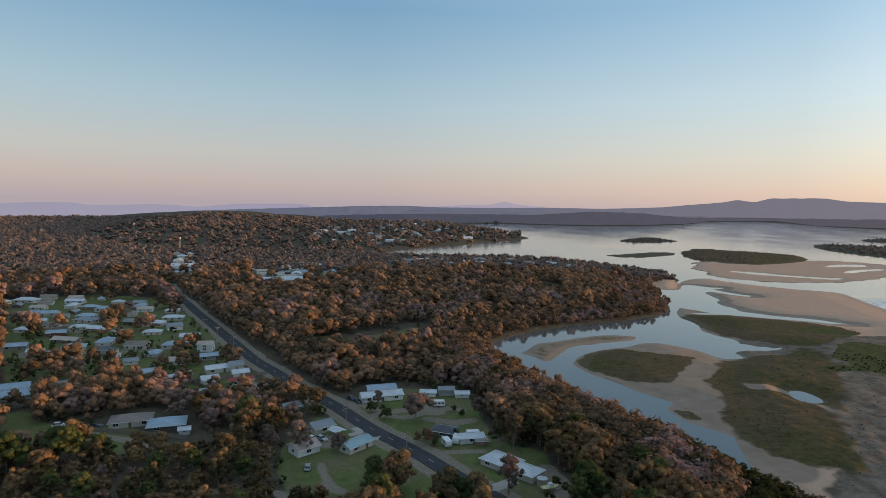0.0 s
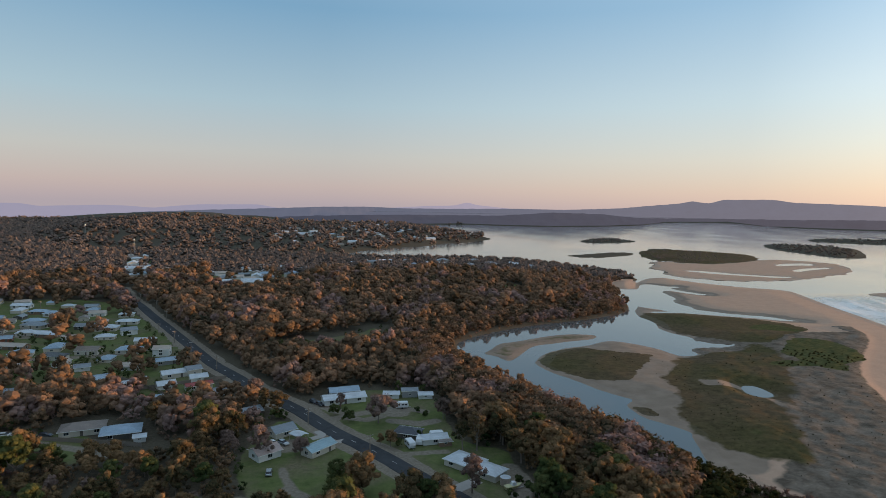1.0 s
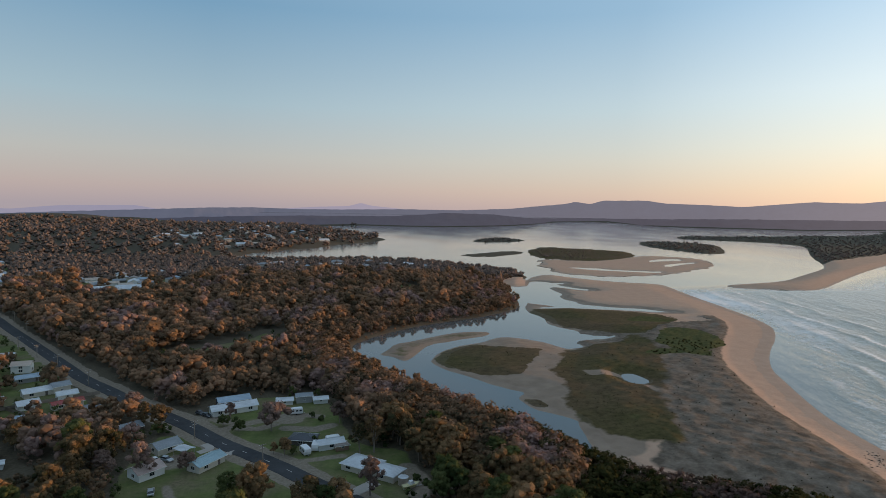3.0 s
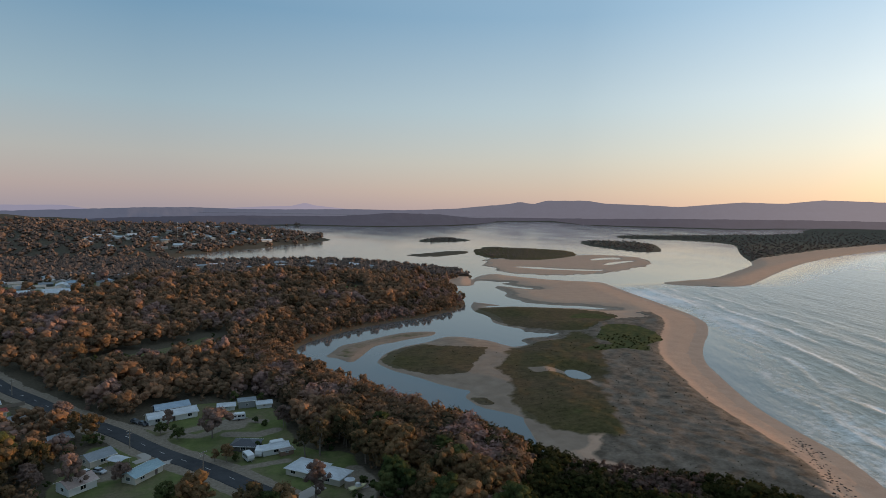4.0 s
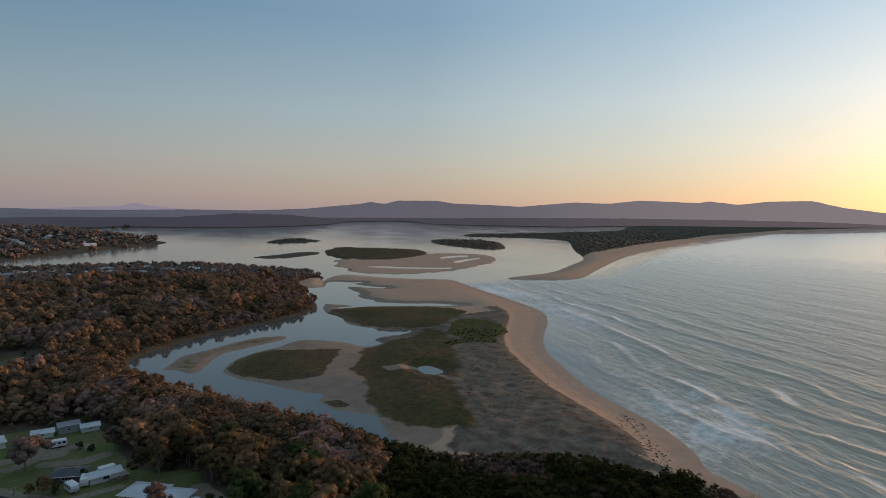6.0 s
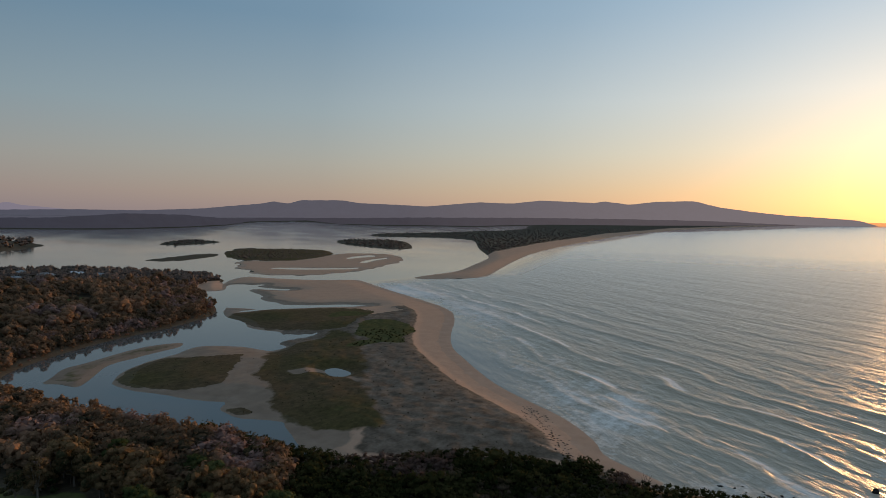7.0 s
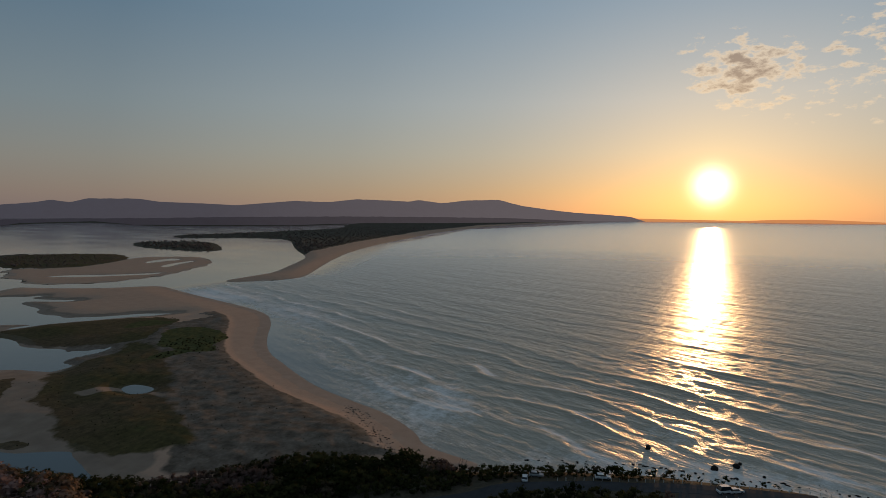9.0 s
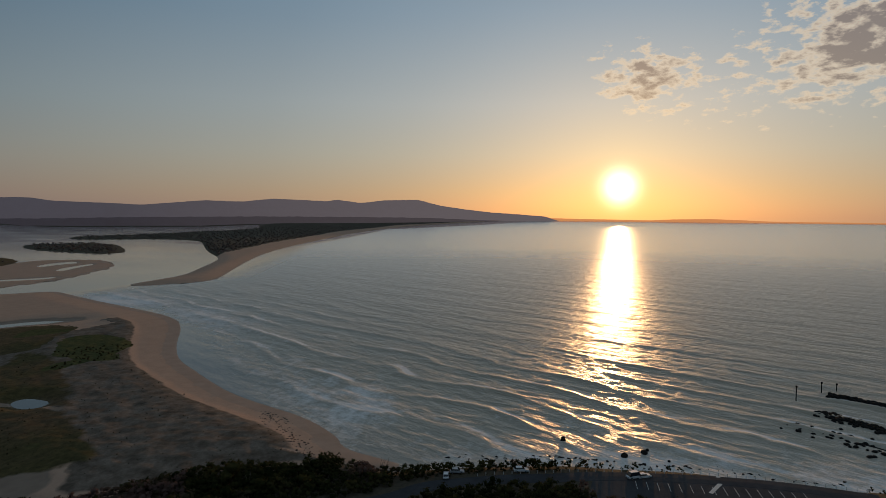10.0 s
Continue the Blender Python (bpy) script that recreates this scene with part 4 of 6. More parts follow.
def plant_near():
    rng = np.random.default_rng(11)
    kinds = []
    for k in range(12):
        tall = (11.5, 9.5, 13.0, 9.0, 12.0, 8.5)[k % 6]
        wide = (11.5, 10.0, 11.0, 9.5, 12.5, 9.0)[k % 6]
        label = ("tall gum tree with a rounded olive-brown crown", "gum tree with loose bronze-green leaf clumps over a pale trunk", "bushy eucalypt with a dark green crown")[k % 3] if k % 6 != 5 else "thin-leaved pinkish grey gum tree"
        ob = tree_thing("gum_tree", label, tall, wide, np.random.default_rng(100 + k), (MAT_LEAF, MAT_LEAF, MAT_GREEN, MAT_LEAF, MAT_LEAF, MAT_PINK)[k % 6], lobes=8 + k % 4, leaves=32, size=0.24, low=(0.35, 0.25, 0.45)[k % 3])
        kinds.append(ob)
    p = scatter(6.6, 118, 262, -40, 27, rng)
    keep = ~open_ground(p[:, 0], p[:, 1]) & (inside_by(smooth(MAINLAND), p[:, 0], p[:, 1]) > 7.0)
    town = inside_by(TOWN, p[:, 0], p[:, 1]) > 0
    keep &= ~town | (rng.uniform(0, 1, len(p)) < np.where(p[:, 1] > 285, 0.36, 0.62))
    p = p[keep]
    p = p[np.argsort(np.hypot(p[:, 0], p[:, 1]))]
    first, rest = p[:285], p[285:]
    for i, (x, y, _) in enumerate(first):
        s = rng.uniform(0.66, 1.02) * np.clip(inside_by(smooth(MAINLAND), np.array([x]), np.array([y]))[0] / 45, 0.68, 1)
        s *= 0.62 if (math.hypot(x, y) < 196 and x < -25) else 1
        m = pose(x, y, 0.95, 0, 0, rng.uniform(0, 360)) @ Matrix.Diagonal((s, s, s * rng.uniform(0.9, 1.1), 1))
        if i < len(kinds):
            kinds[i].matrix_basis = m
        else:
            copy_thing(kinds[rng.integers(len(kinds))], m).matrix_basis = m
    for ob in kinds:
        tagged(ob, group="near gum trees")
    return rest


def wood_of(points, rng, lobes, leaves, size, low, spread):
    """Many trees joined: a few lobed crowns turned and scaled."""
    shapes = []
    for k in range(10):
        wood, leaves_k = gum_shape(1.0, spread, np.random.default_rng(300 + k), lobes=lobes, leaves=leaves, size=size, low=low, clumps=0, core=0.82 if lobes > 8 else 0.66 if lobes > 4 else 0.95, ball=ICO if lobes > 4 else OCTA)
        shapes.append(leaves_k)
    vs, fs, tints, n = [], [], [], 0
    pick = rng.integers(0, len(shapes), len(points))
    for (x, y, z, h), k in zip(points, pick):
        v, f = shapes[k]
        a, w = rng.uniform(0, 6.283), h * rng.uniform(0.85, 1.2)
        c, s = math.cos(a) * w, math.sin(a) * w
        vs.append(np.stack([x + v[:, 0] * c - v[:, 1] * s, y + v[:, 0] * s + v[:, 1] * c, z + v[:, 2] * h], 1))
        fs.append(f + n)
        tints.append(np.full(len(v), rng.uniform(0, 1)))
        n += len(v)
    return np.concatenate(vs), np.concatenate(fs), {"tint": np.concatenate(tints)}


def plant_forest(rest):
    rng = np.random.default_rng(12)
    # the wood behind the nearest trees
    p = np.concatenate([rest, scatter(6.5, 262, 700, -40, 27, rng, 0.0011)])
    x, y = p[:, 0], p[:, 1]
    keep = ~open_ground(x, y) & (inside_by(smooth(MAINLAND), x, y) > 1.2)
    town = (inside_by(TOWN, x, y) > 0)
    keep &= ~town | (rng.uniform(0, 1, len(p)) < 0.34)
    keep &= ~((inside_by(SHOPS, x, y) > -9) | (inside_by(SCHOOL, x, y) > -9) | (inside_by(MARKET, x, y) > -4)) | (rng.uniform(0, 1, len(p)) < 0.06)
    keep &= inside_by(CLEARING_D, x, y) < -9
    p = p[keep]
    h = rng.uniform(6.0, 10.0, len(p)) * np.clip(p[:, 2] / 6.8, 0.95, 1.25) * np.where(rng.uniform(0, 1, len(p)) < 0.12, 1.3, 1)
    h *= np.clip(inside_by(smooth(MAINLAND), p[:, 0], p[:, 1]) / 45, 0.6, 1)
    v, f, tint = wood_of(np.stack([p[:, 0], p[:, 1], np.full(len(p), 0.9), h], 1), rng, 10, 18, 0.040, 0.25, 1.12)
    ob = new("forest", mesh_of("forest", v, f, [MAT_FOREST], False, tint))
    tagged(ob, "dense eucalypt wood with bronze, grey and dark green crowns", "forest", kind="stuff")
    # undergrowth and young trees between the near trunks
    p = scatter(4.3, 112, 300, -40, 27, rng, 0.002)
    x, y = p[:, 0], p[:, 1]
    keep = ~open_ground(x, y) & (inside_by(smooth(MAINLAND), x, y) > 3.0) & (rng.uniform(0, 1, len(p)) < np.where(inside_by(TOWN, x, y) > 0, 0.2, 0.8))
    p = p[keep]
    v, f, tint = wood_of(np.stack([p[:, 0], p[:, 1], np.full(len(p), 0.8), rng.uniform(2.0, 5.2, len(p))], 1), rng, 6, 13, 0.06, 0.15, 1.2)
    ob = new("undergrowth", mesh_of("undergrowth", v, f, [MAT_FOREST], False, tint))
    tagged(ob, "dense bronze and dark green undergrowth between gum trees", "undergrowth", kind="stuff")
    # the far wooded country, islands and the land across the entrance
    p = scatter(8.2, 700, 3560, -40, 27, rng, 0.0011)
    q = scatter(8, 880, 3400, 22, 76, rng, 0.002)
    p = np.concatenate([p, q])
    x, y = p[:, 0], p[:, 1]
    z, cover = land(x, y)
    r = np.hypot(x, y)
    keep = (z > 0.75) & (cover["sand"] < 0.5) & ((cover["marsh"] < 0.5) | (inside_by(DELTA, x, y) > 6)) & (inside_by(FARSHORE, x, y) < 0)
    keep &= ~((inside_by(SHOPS, x, y) > -4) | (inside_by(SCHOOL, x, y) > -4)) | (rng.uniform(0, 1, len(p)) < 0.15)
    headland = inside_by(smooth(NORTHLAND), x, y) > 0
    keep &= ~headland | (rng.uniform(0, 1, len(p)) < 0.27)
    keep &= (x > -300) | (r < np.interp(np.degrees(np.arctan2(x, y)), PLAIN_AZ, PLAIN_END) - 40)
    p, z, r = p[keep], z[keep], r[keep]
    h = rng.uniform(6.5, 10.0, len(p)) * np.clip(p[:, 2] / 11, 0.8, 1.5)
    low = inside_by(DELTA, p[:, 0], p[:, 1]) > 0
    h = np.where(p[:, 0] > 430, h * 0.36, h) * np.where(low, 0.45, 1)
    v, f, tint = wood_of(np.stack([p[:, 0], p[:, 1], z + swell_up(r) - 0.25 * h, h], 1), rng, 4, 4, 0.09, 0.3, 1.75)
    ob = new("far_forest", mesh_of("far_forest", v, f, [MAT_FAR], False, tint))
    tagged(ob, "distant brown-green eucalypt forest over low hills", "forest", kind="stuff")


def plant_scrub():
    """Wind-cut coastal scrub on the bluff between the wood and the beach."""
    rng = np.random.default_rng(13)
    p = scatter(2.1, 96, 250, 20, 100, rng, 0.003)
    x, y = p[:, 0], p[:, 1]
    main = inside_by(smooth(MAINLAND), x, y)
    keep = ~open_ground(x, y) & (main > np.where(y > 105, -3.5 + 2.5 * wobble(x, y, 14, 44), 0.5))
    keep &= (np.degrees(np.arctan2(x, y)) > 27) | (main < 7)
    p, main = p[keep], main[keep]
    h = rng.uniform(2.4, 4.4, len(p)) * np.where(p[:, 1] > 105, 1.0, 0.75) * np.clip(main / 8 + 0.5, 0.35, 1.0) * np.where(rng.uniform(0, 1, len(p)) < 0.05, 1.4, 1)
    v, f, t = wood_of(np.stack([p[:, 0], p[:, 1], np.full(len(p), 0.8), h], 1), rng, 5, 16, 0.09, 0.12, 1.75)
    # low growth between the coast road and the rocks
    p = scatter(1.7, 120, 230, 40, 106, rng, 0.002)
    main = inside_by(smooth(MAINLAND), p[:, 0], p[:, 1])
    p = p[(main > 0.8) & (main < 9) & (off_line(COAST_ROAD, p[:, 0], p[:, 1]) > 4.6) & (inside_by(CAR_PARK, p[:, 0], p[:, 1]) < -1.5) & (p[:, 1] < 120)]
    v2, f2, t2 = wood_of(np.stack([p[:, 0], p[:, 1], np.full(len(p), 0.5), rng.uniform(0.7, 1.9, len(p))], 1), rng, 5, 14, 0.08, 0.1, 1.3)
    v, f = np.concatenate([v, v2]), np.concatenate([f, f2 + len(v)])
    ob = new("coastal_scrub", mesh_of("coastal_scrub", v, f, [MAT_SCRUB], False, {"tint": np.concatenate([t["tint"], t2["tint"]])}))
    tagged(ob, "dense dark green coastal scrub above the beach", "scrub", kind="stuff")


def plant_yards():
    """Single trees on the lawns and beside the houses."""
    rng = np.random.default_rng(14)
    rows = [("gum_tree", "broad dense round bronze-leaved tree on the lawn", -11.5, 158.5, 10.5, 11.0, MAT_LEAF, 0.25, 15), ("gum_tree", "dark green tree beside a broad bronze tree", -18, 159.5, 9.5, 7.5, MAT_GREEN, 0.22, 11), ("gum_tree", "spreading bare-limbed gum tree with thin tan leaves", -9, 214, 9.5, 12.0, MAT_PINK, 0.5, 9),
            ("gum_tree", "slender dark gum tree on the lawn", -4, 192, 5.5, 4.6, MAT_LEAF, 0.35, 6), ("gum_tree", "tall narrow gum tree lit orange beside the lawn", 24.2, 189, 12.5, 6.5, MAT_LEAF, 0.35, 8),
            ("gum_tree", "tall thin gum tree with a dark crown", 19.6, 189, 9.5, 5.6, MAT_LEAF, 0.45, 7), ("gum_tree", "thin-leaved tree coloured pink-lit in front of a white house", 19.5, 160, 11.0, 7.5, MAT_PINK, 0.3, 9),
            ("gum_tree", "round dark tree at the edge of the wood", 33, 196, 8.0, 6.2, MAT_LEAF, 0.3, 7), ("bush", "rounded dark green garden bush", -20, 215.5, 4.2, 6.0, MAT_GREEN, 0.2, 6),
            ("bush", "low garden shrub near a caravan", -1.3, 192.3, 2.8, 3.0, MAT_GREEN, 0.2, 6), ("bush", "low green shrub by a low house", 5.2, 198.8, 3.0, 2.6, MAT_GREEN, 0.2, 5),
            ("gum_tree", "pink-lit bare tree in front of a pale roof", -44, 183, 10.0, 8.0, MAT_PINK, 0.3, 8), ("bush", "brownish rounded tree beside a teal roof", -32, 186, 5.2, 6.0, MAT_PINK, 0.25, 7),
            ("gum_tree", "large gum tree with bronze crown by the road", -47, 222, 9.0, 8.0, MAT_LEAF, 0.25, 11), ("gum_tree", "gum tree with orange crown by the road", -53, 226, 8.5, 6.5, MAT_LEAF, 0.25, 9),
            ("gum_tree", "gum tree leaning over the road", -60, 240, 8.5, 7.5, MAT_PINK, 0.3, 9), ("bush", "dark shrub by a gravel yard", -26, 222, 4.0, 4.4, MAT_GREEN, 0.2, 5), ("gum_tree", "small tree in front of a white roof", -24.5, 230.5, 5.5, 4.6, MAT_PINK, 0.3, 8),
            ("gum_tree", "tree with a grey crown behind the lawn", 15, 218, 7.5, 7.0, MAT_PINK, 0.3, 8), ("bush", "low dark shrub on the grass", 5.5, 225, 2.0, 3.0, MAT_GREEN, 0.2, 5), ("bush", "low dark shrub beside a yard", 8.5, 221.5, 1.8, 2.6, MAT_GREEN, 0.2, 5),
            ("bush", "dark shrub behind the parked boat", 34, 166.5, 1.6, 3.0, MAT_GREEN, 0.2, 5), ("bush", "dark shrub on the verge of the drive", 36, 163.5, 1.4, 2.4, MAT_GREEN, 0.2, 5), ("gum_tree", "gum tree standing in the back yard", -87.5, 212, 8.0, 7.5, MAT_LEAF, 0.25, 10),
            ("gum_tree", "thin dark tree beside the lawn", -7.5, 193.5, 4.2, 2.8, MAT_LEAF, 0.3, 5), ("gum_tree", "small thin tree near a slate roof", -4.5, 196, 4.0, 2.6, MAT_LEAF, 0.3, 5)]
    for k, (name, label, x, y, high, wide, mat, low, lobes) in enumerate(rows):
        ob = tree_thing(name, label, high, wide, np.random.default_rng(500 + k), mat, lobes=lobes, leaves=36, size=0.20, low=low)
        ob.matrix_basis = pose(x, y, 0.95, 0, 0, rng.uniform(0, 360))


def plant_tufts():
    """Grass tufts and low bushes on the dunes and the marsh, and shrubs along the wood's edge."""
    rng = np.random.default_rng(15)
    p = scatter(1.25, 125, 400, 12, 75, rng, 0.006)
    x, y = p[:, 0], p[:, 1]
    z, cover = land(x, y)
    thick = np.maximum.reduce([cover["dune"] * 0.14, cover["marsh"] * 0.20, cover["green"] * 1.2])
    keep = (z > 0.35) & (rng.uniform(0, 1, len(p)) < thick * (0.62 + 0.75 * wobble(x, y, 26, 16) + 0.5 * wobble(x, y, 8, 17))) & (inside_by(smooth(MAINLAND), x, y) < 1)
    p, z, g = p[keep], z[keep], cover["green"][keep]
    n = len(p)
    h = rng.uniform(0.10, 0.28, n) * np.where(g > 0.5, 2.0, 1) * np.clip(p[:, 2] / 1.6, 0.9, 1.6)
    vs, fs = [], []
    for k in range(6):
        a = rng.uniform(0, 6.283, n)
        w, lean = h * rng.uniform(0.5, 1.0, n), h * 0.5
        c, s = np.cos(a), np.sin(a)
        tip = rng.uniform(-0.4, 0.4, (2, n)) * h
        vs.append(np.stack([np.stack([p[:, 0] - c * w + lean * s, p[:, 1] - s * w - lean * c, z - 0.05], 1), np.stack([p[:, 0] + c * w + lean * s, p[:, 1] + s * w - lean * c, z - 0.05], 1),
                            np.stack([p[:, 0] + tip[0], p[:, 1] + tip[1], z + h], 1)], 1).reshape(-1, 3))
    v = np.concatenate(vs)
    f = np.arange(len(v)).reshape(-1, 3)
    ob = new("dune_grass", mesh_of("dune_grass", v, f, [MAT_TUFT]))
    tagged(ob, "low tufts of dry dune grass and marsh plants", "grass", kind="stuff")
    p = scatter(3.4, 130, 420, -40, 26, rng, 0.003)
    x, y = p[:, 0], p[:, 1]
    close = np.zeros(len(p), bool)
    for outline in CLEARINGS[:7]:
        d = inside_by(outline, x, y)
        close |= (d > -4) & (d < np.where(outline is TOWN, 60, 1.5))
    keep = close & (off_line(ROAD, x, y) > 6.5) & (rng.uniform(0, 1, len(p)) < np.where(inside_by(TOWN, x, y) > 0, 0.5, 0.3))
    for hx, hy, hr in FREE:
        keep &= np.hypot(x - hx, y - hy) > hr * 0.8
    p = p[keep]
    v, f, tint = wood_of(np.stack([p[:, 0], p[:, 1], np.full(len(p), 0.9), rng.uniform(1.4, 4.2, len(p))], 1), rng, 6, 14, 0.075, 0.15, 1.3)
    ob = new("garden_shrubs", mesh_of("garden_shrubs", v, f, [MAT_GREEN], False, tint))
    tagged(ob, "dark green shrubs along garden and wood edges", "shrubs", kind="stuff")


def plant_bank():
    """Shrubs and low trees along the bank of the lagoon, down to the water."""
    rng = np.random.default_rng(18)
    p = scatter(3.3, 160, 640, 0, 27, rng, 0.002)
    x, y = p[:, 0], p[:, 1]
    off = off_line([TOWN_SHORE[-1]] + BAY_SHORE, x, y)
    z, _ = land(x, y)
    keep = (z > 0.3) & (off < 40) & ~open_ground(x, y) & (inside_by(smooth(MAINLAND), x, y) > 0.4)
    p, z, off = p[keep], z[keep], off[keep]
    h = rng.uniform(1.6, 3.2, len(p)) * np.clip(off / 6, 0.6, 2.2) * np.where(p[:, 1] < 300, 1.3, 1)
    v, f, tint = wood_of(np.stack([p[:, 0], p[:, 1], z - 0.15, h], 1), rng, 7, 26, 0.085, 0.12, 1.55)
    ob = new("bank_shrubs", mesh_of("bank_shrubs", v, f, [MAT_FOREST], False, tint))
    tagged(ob, "bronze shrubs on the lagoon bank", "shrubs", kind="stuff")


def dead_tree(x, y, high, seed):
    g = np.random.default_rng(seed)
    ob = tagged(new("dead_tree"), "bare grey dead tree with forked branches", "tree")
    ob.matrix_basis = pose(x, y, 0.9, 0, 0, g.uniform(0, 360))
    fork = np.array((0, 0, high * 0.3))
    v, f = tube([(0, 0, -0.2), fork], [0.05 * high, 0.035 * high])
    t = new("trunk", mesh_of("trunk", v, f, [MAT_BARK], True))
    t.parent = ob
    for k in range(7):
        a = k * 0.9 + g.uniform(-0.3, 0.3)
        tip = fork + np.array((math.cos(a) * high * g.uniform(0.25, 0.5), math.sin(a) * high * g.uniform(0.25, 0.5), high * g.uniform(0.4, 0.7)))
        mid = fork * 0.5 + tip * 0.5 + (0, 0, high * 0.05)
        pieces = [tube([fork, mid, tip], [0.022 * high, 0.014 * high, 0.004 * high], 5)]
        for j in range(4):
            s = mid + (tip - mid) * g.uniform(0, 0.9)
            pieces.append(tube([s, s + g.normal(0, 0.12, 3) * high + (0, 0, 0.12 * high)], [0.009 * high, 0.003 * high], 4))
        v, f = joined(pieces)
        b = new("branch", mesh_of("branch", v, f, [MAT_BARK], True))
        b.parent = ob


plant_bank()
for k, (x, y, h) in enumerate(((71, 178, 5.5), (75, 171, 4.5), (62, 176, 5.0), (110, 131, 4.2), (150, 95, 4.5), (158, 86, 4.0), (133, 117, 3.8))):
    dead_tree(x, y, h, 700 + k)
plant_forest(plant_near())
plant_scrub()
plant_yards()
plant_tufts()

# ---- built things ----
def box(bm, x0, x1, y0, y1, z0, z1):
    v = [bm.verts.new(p) for p in ((x0, y0, z0), (x1, y0, z0), (x1, y1, z0), (x0, y1, z0), (x0, y0, z1), (x1, y0, z1), (x1, y1, z1), (x0, y1, z1))]
    for f in ((3, 2, 1, 0), (4, 5, 6, 7), (0, 1, 5, 4), (1, 2, 6, 5), (2, 3, 7, 6), (3, 0, 4, 7)):
        bm.faces.new([v[i] for i in f])
    return v


def solid(bm, points, faces):
    v = [bm.verts.new(p) for p in points]
    for f in faces:
        bm.faces.new([v[i] for i in f])
    return v


def rod(bm, a, b, r0, r1, sides=8):
    """A tapered rod between two points, closed at both ends."""
    v, f = tube([a, b], [r0, r1], sides)
    vs = [bm.verts.new(p) for p in v]
    for t in f:
        bm.faces.new([vs[i] for i in t])
    bm.faces.new(vs[:sides][::-1]), bm.faces.new(vs[sides:])


def part(name, bm, mat, parent, label="", m=None, bevel=0.0):
    """Link a bmesh as one mesh object under a thing or a part."""
    if bevel:
        bmesh.ops.bevel(bm, geom=list(bm.edges), offset=bevel, segments=1, affect="EDGES")
    bmesh.ops.recalc_face_normals(bm, faces=list(bm.faces))
    me = bpy.data.meshes.new(name)
    bm.to_mesh(me)
    bm.free()
    me.materials.append(mat)
    ob = new(name, me)
    ob.parent = parent
    if m is not None:
        ob.matrix_basis = m
    return tagged(ob, label) if label else ob


def sheet_metal(name, color, rough=0.45):
    """Ribbed roof sheeting, weathered in streaks."""
    m, N = material(name)
    local = N.add("ShaderNodeTexCoord").outputs["Object"]
    wave = N.add("ShaderNodeTexWave", {"Vector": local, "Scale": 1.6, "Distortion": 0.0})
    stain = N.noise(N.scaled(local, (0.5, 2.0, 1.0)), 0.5, 5.0, 0.6)
    spots = N.noise(local, 2.5, 3.0)
    k = N.math("MULTIPLY_ADD", stain, 0.7, N.math("MULTIPLY", spots, 0.3))
    col = N.ramp(k, [(0.3, tuple(c * 0.66 for c in color)), (0.65, color)])
    finish(N, col, rough, N.bump(wave.outputs["Fac"], 0.5, 0.06), 0.15, 0.5)
    return m


# roof base colours; pink has the tint of the dawn light put into it
ROOF = {"white": (0.62, 0.66, 0.70), "blue": (0.34, 0.44, 0.54), "grey": (0.26, 0.29, 0.32), "dark": (0.10, 0.105, 0.11), "slate": (0.075, 0.08, 0.095), "brown": (0.26, 0.21, 0.18),
        "cream": (0.52, 0.43, 0.36), "red": (0.34, 0.065, 0.06), "teal": (0.32, 0.46, 0.52), "pink": (0.52, 0.40, 0.36)}
WALL = {"white": (0.66, 0.66, 0.64), "cream": (0.55, 0.50, 0.43), "grey": (0.32, 0.32, 0.32), "brown": (0.26, 0.17, 0.12), "dark": (0.11, 0.10, 0.09), "red": (0.26, 0.09, 0.06), "navy": (0.035, 0.05, 0.09)}
MAT_ROOF = {k: sheet_metal("roof_" + k, c) for k, c in ROOF.items()}
MAT_WALL = {k: plain("wall_" + k, c, 0.8, 0.12, 3.0) for k, c in WALL.items()}
MAT_TRIM = plain("white_trim", (0.7, 0.7, 0.68), 0.6, 0.08)
MAT_GLASS = plain("window_glass", (0.018, 0.022, 0.028), 0.08, 0.1, 2.0, 0.0, 0.7)
MAT_DOOR = plain("door_paint", (0.13, 0.11, 0.10), 0.6)
MAT_RUBBER = plain("tyre_rubber", (0.02, 0.02, 0.02), 0.85)
MAT_STEEL = plain("galvanised_steel", (0.42, 0.43, 0.44), 0.4, 0.15, 1.0, 0.6)
MAT_POLE = plain("weathered_timber", (0.24, 0.20, 0.165), 0.9, 0.3, 0.8)
MAT_CONCRETE = plain("concrete", (0.36, 0.33, 0.30), 0.9, 0.2, 3.0)
MAT_ROCK = plain("wet_basalt", (0.022, 0.020, 0.019), 0.9, 0.4, 2.0, 0.0, 0.08)
MAT_LINE = plain("road_paint", (0.62, 0.61, 0.57), 0.7, 0.25, 0.6)

WORDS = {"white": "white", "blue": "blue-grey", "grey": "grey", "dark": "dark", "slate": "slate-dark", "brown": "brown", "cream": "cream", "red": "red", "teal": "pale teal", "pink": "pink-lit pale", "navy": "navy"}


